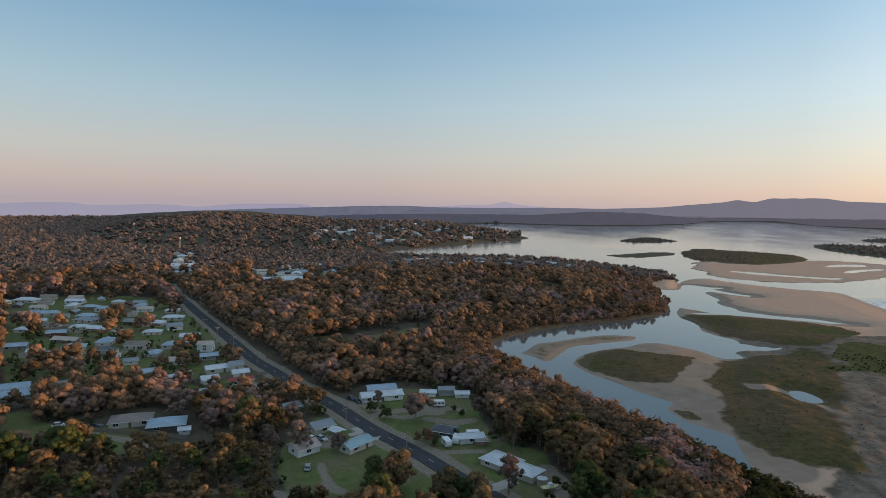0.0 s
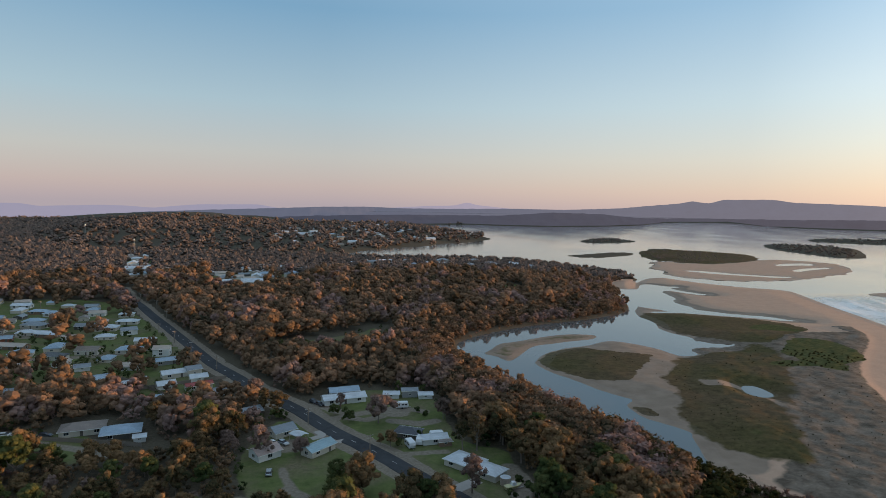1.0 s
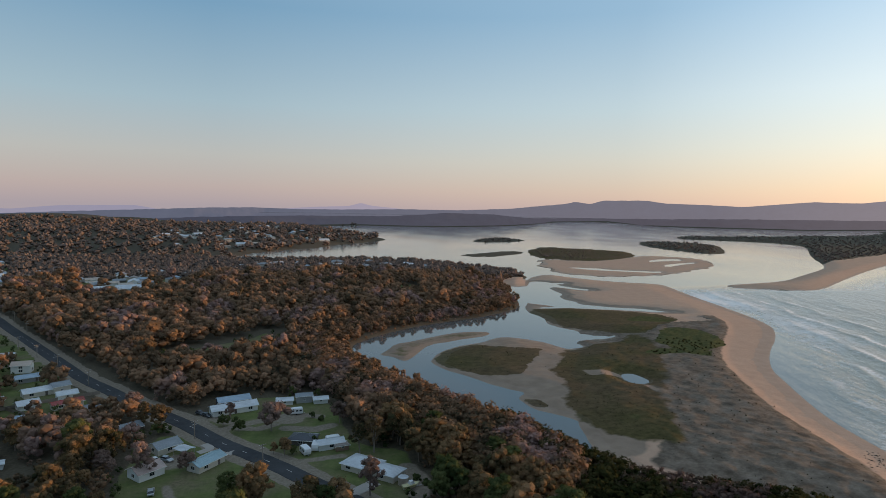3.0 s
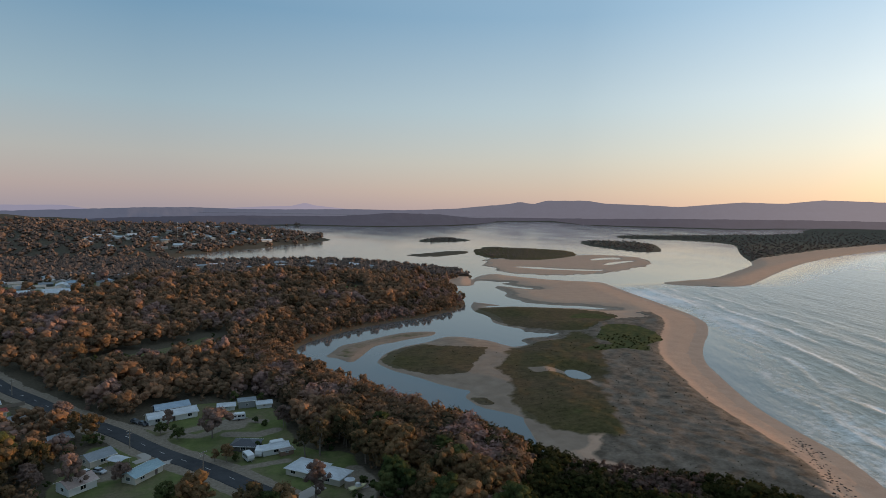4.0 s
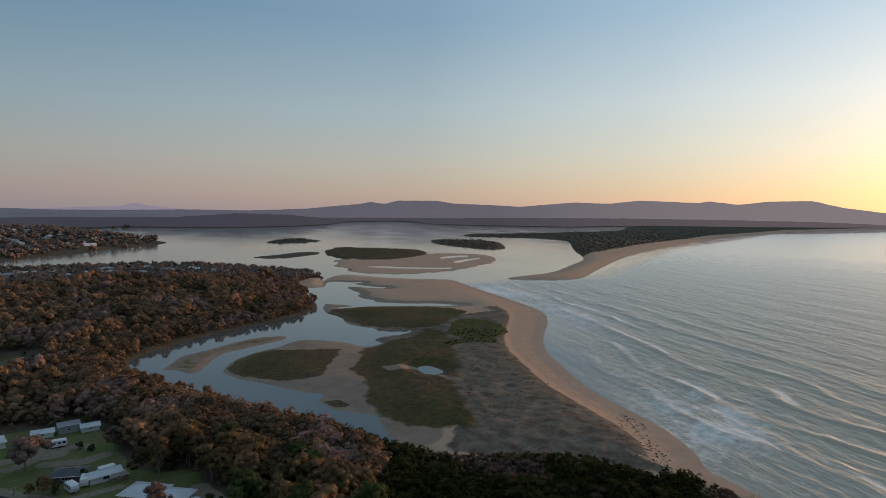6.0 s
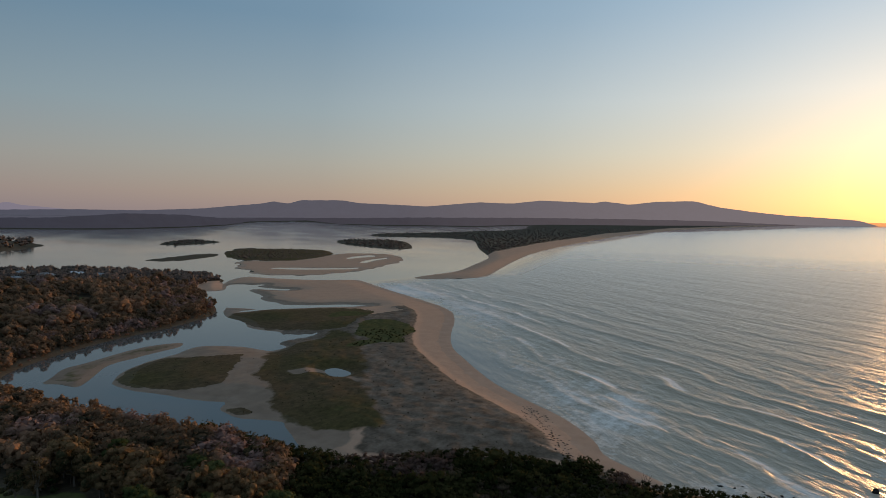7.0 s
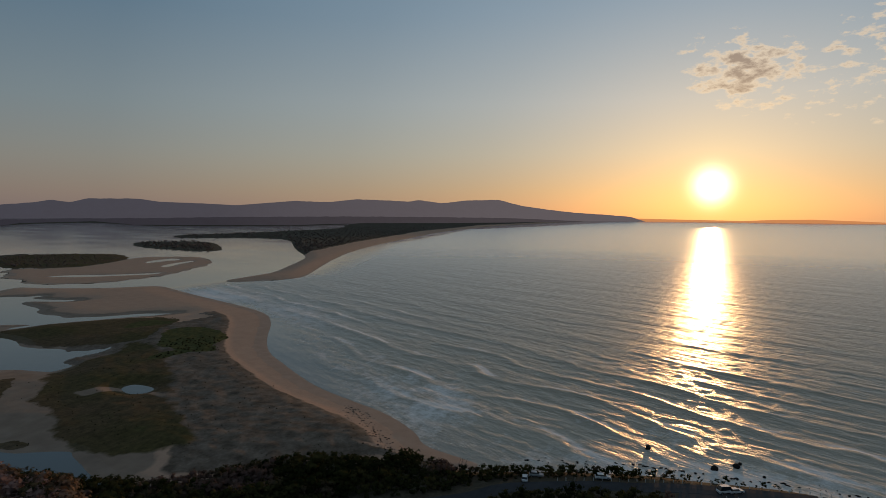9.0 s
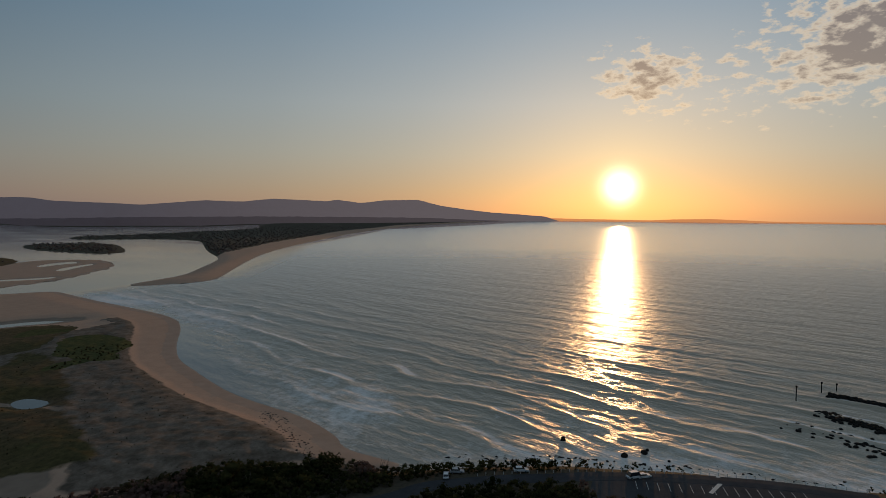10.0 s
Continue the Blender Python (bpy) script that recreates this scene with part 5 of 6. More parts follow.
def window(parent, at, wide, high, face):
    """A window on a wall: at its middle, face the turn of the wall."""
    m = pose(*at, 0, 0, face)
    bm = bmesh.new()
    for x0, x1, z0, z1 in ((-wide / 2 - 0.07, wide / 2 + 0.07, high / 2, high / 2 + 0.08), (-wide / 2 - 0.07, wide / 2 + 0.07, -high / 2 - 0.08, -high / 2),
                           (-wide / 2 - 0.07, -wide / 2, -high / 2, high / 2), (wide / 2, wide / 2 + 0.07, -high / 2, high / 2), (-0.03, 0.03, -high / 2, high / 2)):
        box(bm, x0, x1, -0.06, 0.02, z0, z1)
    w = part("window", bm, MAT_TRIM, parent, "", m)
    for x in (-wide / 4, wide / 4):
        bm = bmesh.new()
        box(bm, x - wide / 4 + 0.035, x + wide / 4 - 0.035, -0.025, -0.005, -high / 2 + 0.01, high / 2 - 0.01)
        part("pane", bm, MAT_GLASS, w)
    return w


def house(x, y, long, wide, high, bearing, kind, roof, wall, base=0.85, detail=True, chimney=False):
    word = {"gable": "gabled", "hip": "hipped", "flat": "flat"}[kind]
    size = "small shed" if long < 7 else "single-storey house" if high < 3.3 else "two-storey house"
    label = "%s with %s walls and a %s %s metal roof" % (size, WORDS[wall], WORDS[roof], word)
    ob = tagged(new("shed" if long < 7 else "house"), label, "shed" if long < 7 else "house")
    ob.matrix_basis = pose(x, y, base, 0, 0, bearing)
    L, W2, e = long / 2, wide / 2, 0.45
    rise = 0.0 if kind == "flat" else wide * (0.20 if kind == "gable" else 0.19)
    bm = bmesh.new()
    if kind == "gable":
        solid(bm, [(-L, -W2, 0), (L, -W2, 0), (L, W2, 0), (-L, W2, 0), (-L, -W2, high), (L, -W2, high), (L, W2, high), (-L, W2, high), (-L, 0, high + rise - 0.03), (L, 0, high + rise - 0.03)],
              [(0, 1, 5, 4), (2, 3, 7, 6), (1, 2, 6, 9, 5), (3, 0, 4, 8, 7), (3, 2, 1, 0), (4, 5, 9, 8), (6, 7, 8, 9)])
    else:
        box(bm, -L, L, -W2, W2, 0, high)
    part("wall", bm, MAT_WALL[wall], ob)
    bm = bmesh.new()
    slope = rise / W2 if W2 else 0
    d, t = slope * e, 0.14
    if kind == "gable":
        for s in (-1, 1):
            a = [(-L - e, s * (W2 + e), high - d), (L + e, s * (W2 + e), high - d), (L + e, 0, high + rise), (-L - e, 0, high + rise)]
            solid(bm, a + [(p[0], p[1], p[2] + t) for p in a], [(0, 1, 2, 3), (7, 6, 5, 4), (0, 4, 5, 1), (1, 5, 6, 2), (2, 6, 7, 3), (3, 7, 4, 0)])
    elif kind == "hip":
        k = max(L - W2, 0.4)
        a = [(-L - e, -W2 - e, high - d), (L + e, -W2 - e, high - d), (L + e, W2 + e, high - d), (-L - e, W2 + e, high - d)]
        solid(bm, a + [(p[0], p[1], p[2] + t) for p in a] + [(-k, 0, high + rise + t), (k, 0, high + rise + t)],
              [(3, 2, 1, 0), (0, 1, 5, 4), (1, 2, 6, 5), (2, 3, 7, 6), (3, 0, 4, 7), (4, 5, 9, 8), (6, 7, 8, 9), (5, 6, 9), (7, 4, 8)])
    else:
        box(bm, -L - 0.25, L + 0.25, -W2 - 0.25, W2 + 0.25, high, high + 0.18)
    r = part("roof", bm, MAT_ROOF[roof], ob)
    if detail:
        if kind == "gable":
            bm = bmesh.new()
            rod(bm, (-L - e, 0, high + rise + t), (L + e, 0, high + rise + t), 0.11, 0.11, 6)
            part("ridge_cap", bm, MAT_ROOF[roof], r)
        for s in (-1, 1):
            bm = bmesh.new()
            box(bm, -L - e, L + e, s * (W2 + e) - 0.07 + 0.09 * s, s * (W2 + e) + 0.07 + 0.09 * s, high - d - 0.02, high - d + 0.12)
            part("gutter", bm, MAT_TRIM, ob)
        n = max(1, int(long / 4.2))
        for s, face in ((-1, 0), (1, 180)):
            for i in range(n):
                cx = -L + long * (i + 0.5) / n
                if s == -1 and i == n // 2 and n > 1:
                    bm = bmesh.new()
                    box(bm, cx - 0.45, cx + 0.45, -W2 - 0.05, -W2 + 0.02, 0.05, 2.1)
                    part("door", bm, MAT_DOOR, ob)
                else:
                    window(ob, (cx, s * (W2 + 0.012), 1.5), 1.5 if long > 7 else 0.8, 1.1 if long > 7 else 0.7, face)
                    if high > 3.3:
                        window(ob, (cx, s * (W2 + 0.012), high - 0.9), 1.5, 1.0, face)
        for s, face in ((1, 90), (-1, -90)):
            window(ob, (s * (L + 0.012), 0, 1.5), 1.4 if wide > 5 else 0.7, 1.0, face)
    if chimney:
        bm = bmesh.new()
        box(bm, -0.35, 0.35, -0.35, 0.35, high + rise - 0.4, high + rise + 1.0)
        part("chimney", bm, MAT_WALL["brown"], r)
    return ob


for hx, hy, ln, wd, hi, *look_of in HOUSES:
    house(hx, hy, ln * 0.7, wd * 0.7, hi * 0.86, *look_of)

# ---- far parts of the town: simple houses repeated ----
FAR_KINDS = []
for k, (ln, wd, hi, kind, rf, wl) in enumerate(((14, 9, 2.9, "hip", "white", "cream"), (12, 8, 2.9, "gable", "cream", "white"), (16, 10, 5.2, "hip", "grey", "cream"), (22, 12, 3.6, "gable", "white", "white"), (13, 9, 3.0, "gable", "brown", "cream"),
                                                (13, 8, 2.8, "gable", "grey", "dark"), (14, 9, 2.8, "hip", "blue", "cream"))):
    pair = []
    for fine in (True, False):
        ob = house(0, 0, ln, wd, hi, 0, kind, rf, wl, detail=fine)
        tagged(ob, group="far houses of the town")
        pair.append([ob, False])
    FAR_KINDS.append(pair)


def far_house(k, x, y, up, bearing, s=1.0):
    """One more house of a kind; beyond half a kilometre without gutters and windows."""
    r = math.hypot(x, y)
    m = pose(x, y, up - 0.25 + float(swell_up(r)), 0, 0, bearing) @ Matrix.Diagonal((s, s, s, 1))
    kind = FAR_KINDS[k][0 if r < 480 else 1]
    if not kind[1]:
        kind[0].matrix_basis, kind[1] = m, True
    else:
        copy_thing(kind[0], m).matrix_basis = m


rng = np.random.default_rng(51)
for area, n, gap in ((SHOPS, 24, 20), (SCHOOL, 14, 19), (MARKET, 16, 21), ([(-260, 1180), (-160, 1060), (-40, 1210), (110, 1430), (130, 1560), (40, 1850), (-120, 1900), (-300, 1500)], 105, 24),
                     ([(-60, 860), (100, 860), (170, 830), (170, 760), (60, 790), (-80, 800)], 18, 26), ([(-330, 640), (-180, 520), (-160, 590), (-280, 800)], 9, 40), ([(-760, 1000), (-560, 1060), (-620, 1200), (-820, 1100)], 7, 60)):
    a = np.array(area, float)
    done = []
    for _ in range(4000):
        p = rng.uniform(a.min(0), a.max(0))
        if inside_by(area, p[:1], p[1:])[0] > 4 and all(np.hypot(*(p - q)) > gap for q in done):
            done.append(p)
        if len(done) >= n:
            break
    spots = np.array(done)
    for p, up in zip(spots, land(spots[:, 0], spots[:, 1])[0]):
        far_house(int(rng.choice([0, 1, 2, 3, 4, 5, 6], p=[0.25, 0.2, 0.12, 0.08, 0.15, 0.1, 0.1])), p[0], p[1], up, rng.choice([20, 110]) + rng.uniform(-12, 12), rng.uniform(0.85, 1.1))
for px, py in INFILL:
    far_house(int(rng.choice([0, 1, 4, 5, 6], p=[0.15, 0.15, 0.25, 0.2, 0.25])), px, py, 1.05, rng.choice([12, 102]) + rng.uniform(-10, 10), rng.uniform(0.6, 0.85))


for k in FAR_KINDS:
    for ob, used in k:
        if not used:
            for o in list(ob.children_recursive) + [ob]:
                bpy.data.objects.remove(o)


# ---- roads ----
def ribbon(line, half, z, rounds=3):
    """A smooth strip along a line of points: corners and quads."""
    p = np.array(line, float)
    for _ in range(rounds):
        q = [p[0]]
        for a, b in zip(p[:-1], p[1:]):
            q += [0.75 * a + 0.25 * b, 0.25 * a + 0.75 * b]
        p = np.array(q + [p[-1]])
    d = np.gradient(p, axis=0)
    d /= np.linalg.norm(d, axis=1)[:, None]
    n = np.stack([-d[:, 1], d[:, 0]], 1)
    return p, n, d


def road(name, label, line, half, z, mat):
    p, n, _ = ribbon(line, half, z)
    k = len(p)
    v = np.concatenate([np.c_[p + n * half, np.full(k, z)], np.c_[p, np.full(k, z + 0.06)], np.c_[p - n * half, np.full(k, z)], np.c_[p + n * (half + 0.3), np.full(k, z - 0.4)], np.c_[p - n * (half + 0.3), np.full(k, z - 0.4)]])
    i = np.arange(k - 1)
    q = np.concatenate([np.stack([a + i, a + i + 1, b + i + 1, b + i], 1) for a, b in ((k, 0), (2 * k, k), (0, 3 * k), (4 * k, 2 * k))])
    return tagged(new(name, mesh_of(name, v, q, [mat], False)), label, "road", kind="structure")


def asphalt():
    m, N = material("asphalt")
    fine, mid, big = N.noise(N.pos, 6.0, 4.0, 0.7), N.noise(N.pos, 0.5, 4.0), N.noise(N.pos, 0.06, 3.0)
    k = N.math("MULTIPLY_ADD", fine, 0.3, N.math("MULTIPLY_ADD", mid, 0.4, N.math("MULTIPLY", big, 0.4)))
    finish(N, N.ramp(k, [(0.35, (0.040, 0.042, 0.046)), (0.7, (0.075, 0.077, 0.082))]), 0.95, N.bump(fine, 0.4, 0.02), spec=0.06)
    return m


MAT_ASPHALT = asphalt()
road_main = road("road", "two-lane asphalt road with a dashed white centre line", ROAD, 3.1, 1.16, MAT_ASPHALT)
road("coast_road", "dark narrow asphalt road along the shore", COAST_ROAD, 2.9, 1.12, MAT_ASPHALT)


def dashes(line, step, size, z, reach):
    p, n, d = ribbon(line, 1, z)
    s = np.concatenate([[0], np.cumsum(np.linalg.norm(np.diff(p, axis=0), axis=1))])
    bm = bmesh.new()
    box(bm, -size / 2, size / 2, -0.06, 0.06, 0, 0.012)
    first = part("lane_dash", bm, MAT_LINE, road_main)
    for i, u in enumerate(np.arange(2, min(s[-1], reach), step)):
        x, y = np.interp(u, s, p[:, 0]), np.interp(u, s, p[:, 1])
        j = min(np.searchsorted(s, u), len(d) - 1)
        m = pose(x, y, z, 0, 0, math.degrees(math.atan2(d[j, 1], d[j, 0])))
        if i == 0:
            first.matrix_basis = m
        else:
            o = new("lane_dash", first.data)
            o.parent, o.matrix_basis = road_main, m


dashes(ROAD, 11.0, 2.6, 1.225, 330)


# ---- power poles ----
def power_pole(x, y, high, bearing, lamp=False):
    ob = tagged(new("power_pole"), "weathered timber power pole with crossarms beside the road", "power pole", "roadside poles")
    ob.matrix_basis = pose(x, y, 0.8, 0, 0, bearing)
    bm = bmesh.new()
    rod(bm, (0, 0, -0.3), (0, 0, high), 0.20, 0.13)
    part("pole", bm, MAT_POLE, ob)
    for z, w in ((high - 0.4, 1.2), (high - 1.4, 0.9)):
        bm = bmesh.new()
        box(bm, -w, w, -0.08, 0.08, z - 0.07, z + 0.07)
        arm = part("crossarm", bm, MAT_POLE, ob)
        for px in (-w + 0.1, -w / 3, w / 3, w - 0.1):
            bm = bmesh.new()
            rod(bm, (px, 0, z + 0.07), (px, 0, z + 0.28), 0.06, 0.04, 6)
            part("insulator", bm, MAT_TRIM, arm)
    return ob


for x, y, h in ((-10.4, 186.5, 6.6), (-34, 212, 6.4), (-129.2, 340, 7), (-111.9, 317, 7), (-146.4, 362, 7), (-160.1, 408, 7), (-88.8, 285, 7), (-145.1, 267, 7), (-221.7, 340, 7), (-259.2, 438, 7), (-182, 446, 7), (-209, 482, 7)):
    power_pole(x, y, h, 35)


# ---- vehicles ----
def car(x, y, z, bearing, paint, label, kind="car", long=4.5):
    s = long / 4.5
    ob = tagged(new(kind), label, "car" if kind != "van" else "van")
    ob.matrix_basis = pose(x, y, z, 0, 0, bearing) @ Matrix.Diagonal((s, s, s, 1))
    bm = bmesh.new()
    top = 1.45 if kind == "car" else 1.95
    prof = [(-2.2, 0.35), (-2.22, 0.8), (-2.0, 0.95), (1.0 if kind == "car" else 1.5, 1.0), (2.1, 0.82), (2.2, 0.6), (2.18, 0.35)]
    pts = [(px, s2 * 0.86, pz) for s2 in (-1, 1) for px, pz in prof]
    n = len(prof)
    solid(bm, pts, [tuple(range(n))[::-1], tuple(range(n, 2 * n))] + [(i, (i + 1) % n, n + (i + 1) % n, n + i) for i in range(n)])
    body = part("body", bm, paint, ob, "", None, 0.05)
    cab = [(-1.95, 0.95), (-1.55, top), (0.2 if kind == "car" else 0.9, top), (1.0 if kind == "car" else 1.6, 0.98)]
    bm = bmesh.new()
    pts = [(px, s2 * (0.80 if pz < 1.2 else 0.66), pz) for s2 in (-1, 1) for px, pz in cab]
    solid(bm, pts, [(3, 2, 1, 0), (4, 5, 6, 7)] + [(i, (i + 1) % 4, 4 + (i + 1) % 4, 4 + i) for i in range(4)])
    part("cabin_glass", bm, MAT_GLASS, ob, "dark glass")
    bm = bmesh.new()
    box(bm, cab[1][0] + 0.02, cab[2][0], -0.67, 0.67, top - 0.03, top + 0.04)
    part("roof", bm, paint, ob, "", None, 0.02)
    for wx in (-1.4, 1.35):
        for wy in (-0.82, 0.82):
            bm = bmesh.new()
            rod(bm, (wx, wy - 0.11, 0.33), (wx, wy + 0.11, 0.33), 0.33, 0.33, 12)
            wheel = part("wheel", bm, MAT_RUBBER, ob)
            bm = bmesh.new()
            rod(bm, (wx, wy - 0.12, 0.33), (wx, wy + 0.12, 0.33), 0.19, 0.19, 8)
            part("rim", bm, MAT_STEEL, wheel)
    for wy in (-0.6, 0.6):
        bm = bmesh.new()
        box(bm, 2.14, 2.23, wy - 0.18, wy + 0.18, 0.62, 0.76)
        part("headlight", bm, MAT_TRIM, ob)
    return ob


PAINT_WHITE = plain("white_car_paint", (0.66, 0.67, 0.68), 0.25, 0.05, 2.0, 0.0, 0.6)
PAINT_DARK = plain("dark_car_paint", (0.03, 0.035, 0.045), 0.25, 0.1, 2.0, 0.0, 0.6)
PAINT_SILVER = plain("silver_car_paint", (0.38, 0.40, 0.43), 0.3, 0.08, 2.0, 0.3, 0.6)
for x, y, b, p, w in ((-131.9, 202, 10, PAINT_WHITE, "white"), (-119, 201.7, 5, PAINT_DARK, "dark"), (-42.3, 194.1, -45, PAINT_WHITE, "white"), (-39.3, 194.6, -40, PAINT_SILVER, "silver"), (-39, 172.7, 100, PAINT_SILVER, "silver"),
                      (-197.8, 297, 20, PAINT_WHITE, "white"), (-194.2, 300, 30, PAINT_WHITE, "white"), (-134.3, 236, 60, PAINT_SILVER, "silver"), (-35.8, 236.5, -50, PAINT_DARK, "dark"), (-33, 233.5, -50, PAINT_DARK, "dark")):
    car(x, y, 0.98, b, p, w + " car parked on the grass beside houses")
car(175.5, 47.6, 1.2, -66, PAINT_WHITE, "white wagon on the shore road", "car", 4.8)
car(163, 67.5, 1.0, 20, PAINT_WHITE, "white car in the shore car park")
car(167, 65.5, 1.0, -70, PAINT_SILVER, "silver car in the shore car park")
car(185, 15, 1.1, -50, PAINT_WHITE, "white van in the bay car park", "van", 5.0)
car(186.5, 12.4, 1.1, -50, PAINT_WHITE, "white car beside a van in the bay car park")


def caravan(x, y, bearing, label):
    ob = tagged(new("caravan"), label, "caravan")
    ob.matrix_basis = pose(x, y, 0.95, 0, 0, bearing)
    bm = bmesh.new()
    prof = [(-2.4, 0.5), (-2.5, 1.4), (-2.2, 2.4), (-1.9, 2.55), (2.0, 2.55), (2.35, 2.3), (2.5, 1.4), (2.2, 0.5)]
    n = len(prof)
    solid(bm, [(a, s * 1.1, b) for s in (-1, 1) for a, b in prof], [tuple(range(n))[::-1], tuple(range(n, 2 * n))] + [(i, (i + 1) % n, n + (i + 1) % n, n + i) for i in range(n)])
    part("body", bm, PAINT_WHITE, ob, "", None, 0.06)
    for s in (-1, 1):
        for cx in (-1.3, 0.2, 1.5):
            bm = bmesh.new()
            box(bm, cx - 0.45, cx + 0.45, s * 1.1 - 0.015, s * 1.1 + 0.015, 1.4, 2.0)
            part("window", bm, MAT_GLASS, ob)
        bm = bmesh.new()
        rod(bm, (0, s * 1.0 - 0.1, 0.35), (0, s * 1.0 + 0.1, 0.35), 0.35, 0.35, 12)
        part("wheel", bm, MAT_RUBBER, ob)
    bm = bmesh.new()
    rod(bm, (2.2, 0, 0.55), (3.4, 0, 0.5), 0.06, 0.05, 6)
    part("drawbar", bm, MAT_STEEL, ob)
    return ob


caravan(2.4, 192, -70, "white caravan parked on the lawn")
caravan(11.5, 199.5, 12, "white caravan behind a low house")
caravan(-0.5, 230.5, 5, "white caravan on a gravel yard")
caravan(5.8, 195, 80, "white caravan beside a low house")


def boat(x, y, bearing):
    ob = tagged(new("boat"), "yellowish motor boat with a white cabin on a trailer", "boat")
    ob.matrix_basis = pose(x, y, 0.95, 0, 0, bearing)
    bm = bmesh.new()
    solid(bm, [(-2.6, -1, 1.5), (1.2, -1.05, 1.55), (3.0, 0, 1.75), (1.2, 1.05, 1.55), (-2.6, 1, 1.5), (-2.5, -0.6, 0.7), (1.0, -0.55, 0.65), (2.2, 0, 0.8), (1.0, 0.55, 0.65), (-2.5, 0.6, 0.7)],
          [(0, 1, 2, 3, 4), (9, 8, 7, 6, 5), (0, 5, 6, 1), (1, 6, 7, 2), (2, 7, 8, 3), (3, 8, 9, 4), (4, 9, 5, 0)])
    part("hull", bm, plain("boat_hull", (0.50, 0.46, 0.26), 0.4), ob, "", None, 0.04)
    bm = bmesh.new()
    solid(bm, [(-0.6, -0.7, 1.55), (1.1, -0.6, 1.6), (1.1, 0.6, 1.6), (-0.6, 0.7, 1.55), (-0.4, -0.6, 2.5), (0.6, -0.5, 2.5), (0.6, 0.5, 2.5), (-0.4, 0.6, 2.5)],
          [(3, 2, 1, 0), (4, 5, 6, 7), (0, 1, 5, 4), (1, 2, 6, 5), (2, 3, 7, 6), (3, 0, 4, 7)])
    part("cabin", bm, PAINT_WHITE, ob, "white cabin", None, 0.05)
    bm = bmesh.new()
    box(bm, -2.4, 3.6, -0.12, 0.12, 0.4, 0.52), box(bm, -1.4, -1.1, -1.0, 1.0, 0.4, 0.52)
    part("trailer", bm, MAT_STEEL, ob)
    for s in (-1, 1):
        bm = bmesh.new()
        rod(bm, (-1.25, s * 1.1 - 0.1, 0.33), (-1.25, s * 1.1 + 0.1, 0.33), 0.33, 0.33, 12)
        part("wheel", bm, MAT_RUBBER, ob)
    return ob


boat(31.2, 161.5, 20)
for x, y, r, h in ((29.6, 165, 1.5, 2.3), (-31, 240, 1.2, 2.0)):
    ob = tagged(new("water_tank"), "pale round rainwater tank beside a house wall", "water tank")
    ob.matrix_basis = pose(x, y, 0.9)
    bm = bmesh.new()
    rod(bm, (0, 0, 0), (0, 0, h), r, r, 20)
    part("tank", bm, MAT_ROOF["cream"], ob)
    bm = bmesh.new()
    rod(bm, (0, 0, h), (0, 0, h + 0.35), r * 1.03, 0.15, 20)
    part("lid", bm, MAT_ROOF["white"], ob)

# carport beside the road
ob = tagged(new("carport"), "small open carport with a pale metal roof", "carport")
ob.matrix_basis = pose(-34.9, 198.3, 0.9, 0, 0, -40)
for sx in (-2.4, 2.4):
    for sy in (-1.9, 1.9):
        bm = bmesh.new()
        rod(bm, (sx, sy, 0), (sx, sy, 2.3), 0.06, 0.06, 6)
        part("post", bm, MAT_STEEL, ob)
bm = bmesh.new()
for s in (-1, 1):
    a = [(-2.7, s * 2.2, 2.3), (2.7, s * 2.2, 2.3), (2.7, 0, 2.75), (-2.7, 0, 2.75)]
    solid(bm, a + [(p[0], p[1], p[2] + 0.08) for p in a], [(0, 1, 2, 3), (7, 6, 5, 4), (0, 4, 5, 1), (1, 5, 6, 2), (2, 6, 7, 3), (3, 7, 4, 0)])
part("roof", bm, MAT_ROOF["white"], ob)

# concrete drives
for name, line, w in (("driveway", [(13.5, 160.5), (18, 164.5), (22, 167.5)], 2.0), ("driveway", [(-30, 206), (-27, 202), (-31, 199)], 1.3), ("driveway", [(-22, 196), (-19, 200), (-18, 199)], 1.3)):
    road(name, "pale concrete driveway from the road", line, w, 1.14, MAT_CONCRETE)

# ---- lattice tower far off in the woods ----
for x, y, h, lab in ((-664, 1280, 30, "tall pale lattice mast above the far forest"), (-402, 910, 24, "slender mast rising above town trees"), (-120, 1330, 46, "thin lattice mast on the far headland")):
    ob = tagged(new("mast"), lab, "mast")
    ob.matrix_basis = pose(x, y, 0.5)
    for i in range(3):
        a = i * 2.094
        bm = bmesh.new()
        rod(bm, (1.3 * math.cos(a), 1.3 * math.sin(a), 0), (0.5 * math.cos(a), 0.5 * math.sin(a), h), 0.14, 0.1, 5)
        part("leg", bm, MAT_STEEL, ob)
    bm = bmesh.new()
    for k in range(1, int(h / 2.5)):
        z, w = k * 2.5, 1.3 - 0.8 * k * 2.5 / h
        for i in range(3):
            a, b = i * 2.094, (i + 1) * 2.094
            rod(bm, (w * math.cos(a), w * math.sin(a), z), (w * math.cos(b), w * math.sin(b), z + 1.2), 0.06, 0.06, 4)
    part("bracing", bm, MAT_STEEL, ob)
    bm = bmesh.new()
    box(bm, -0.9, 0.9, -0.9, 0.9, h - 2.5, h)
    part("antenna", bm, MAT_TRIM, ob)

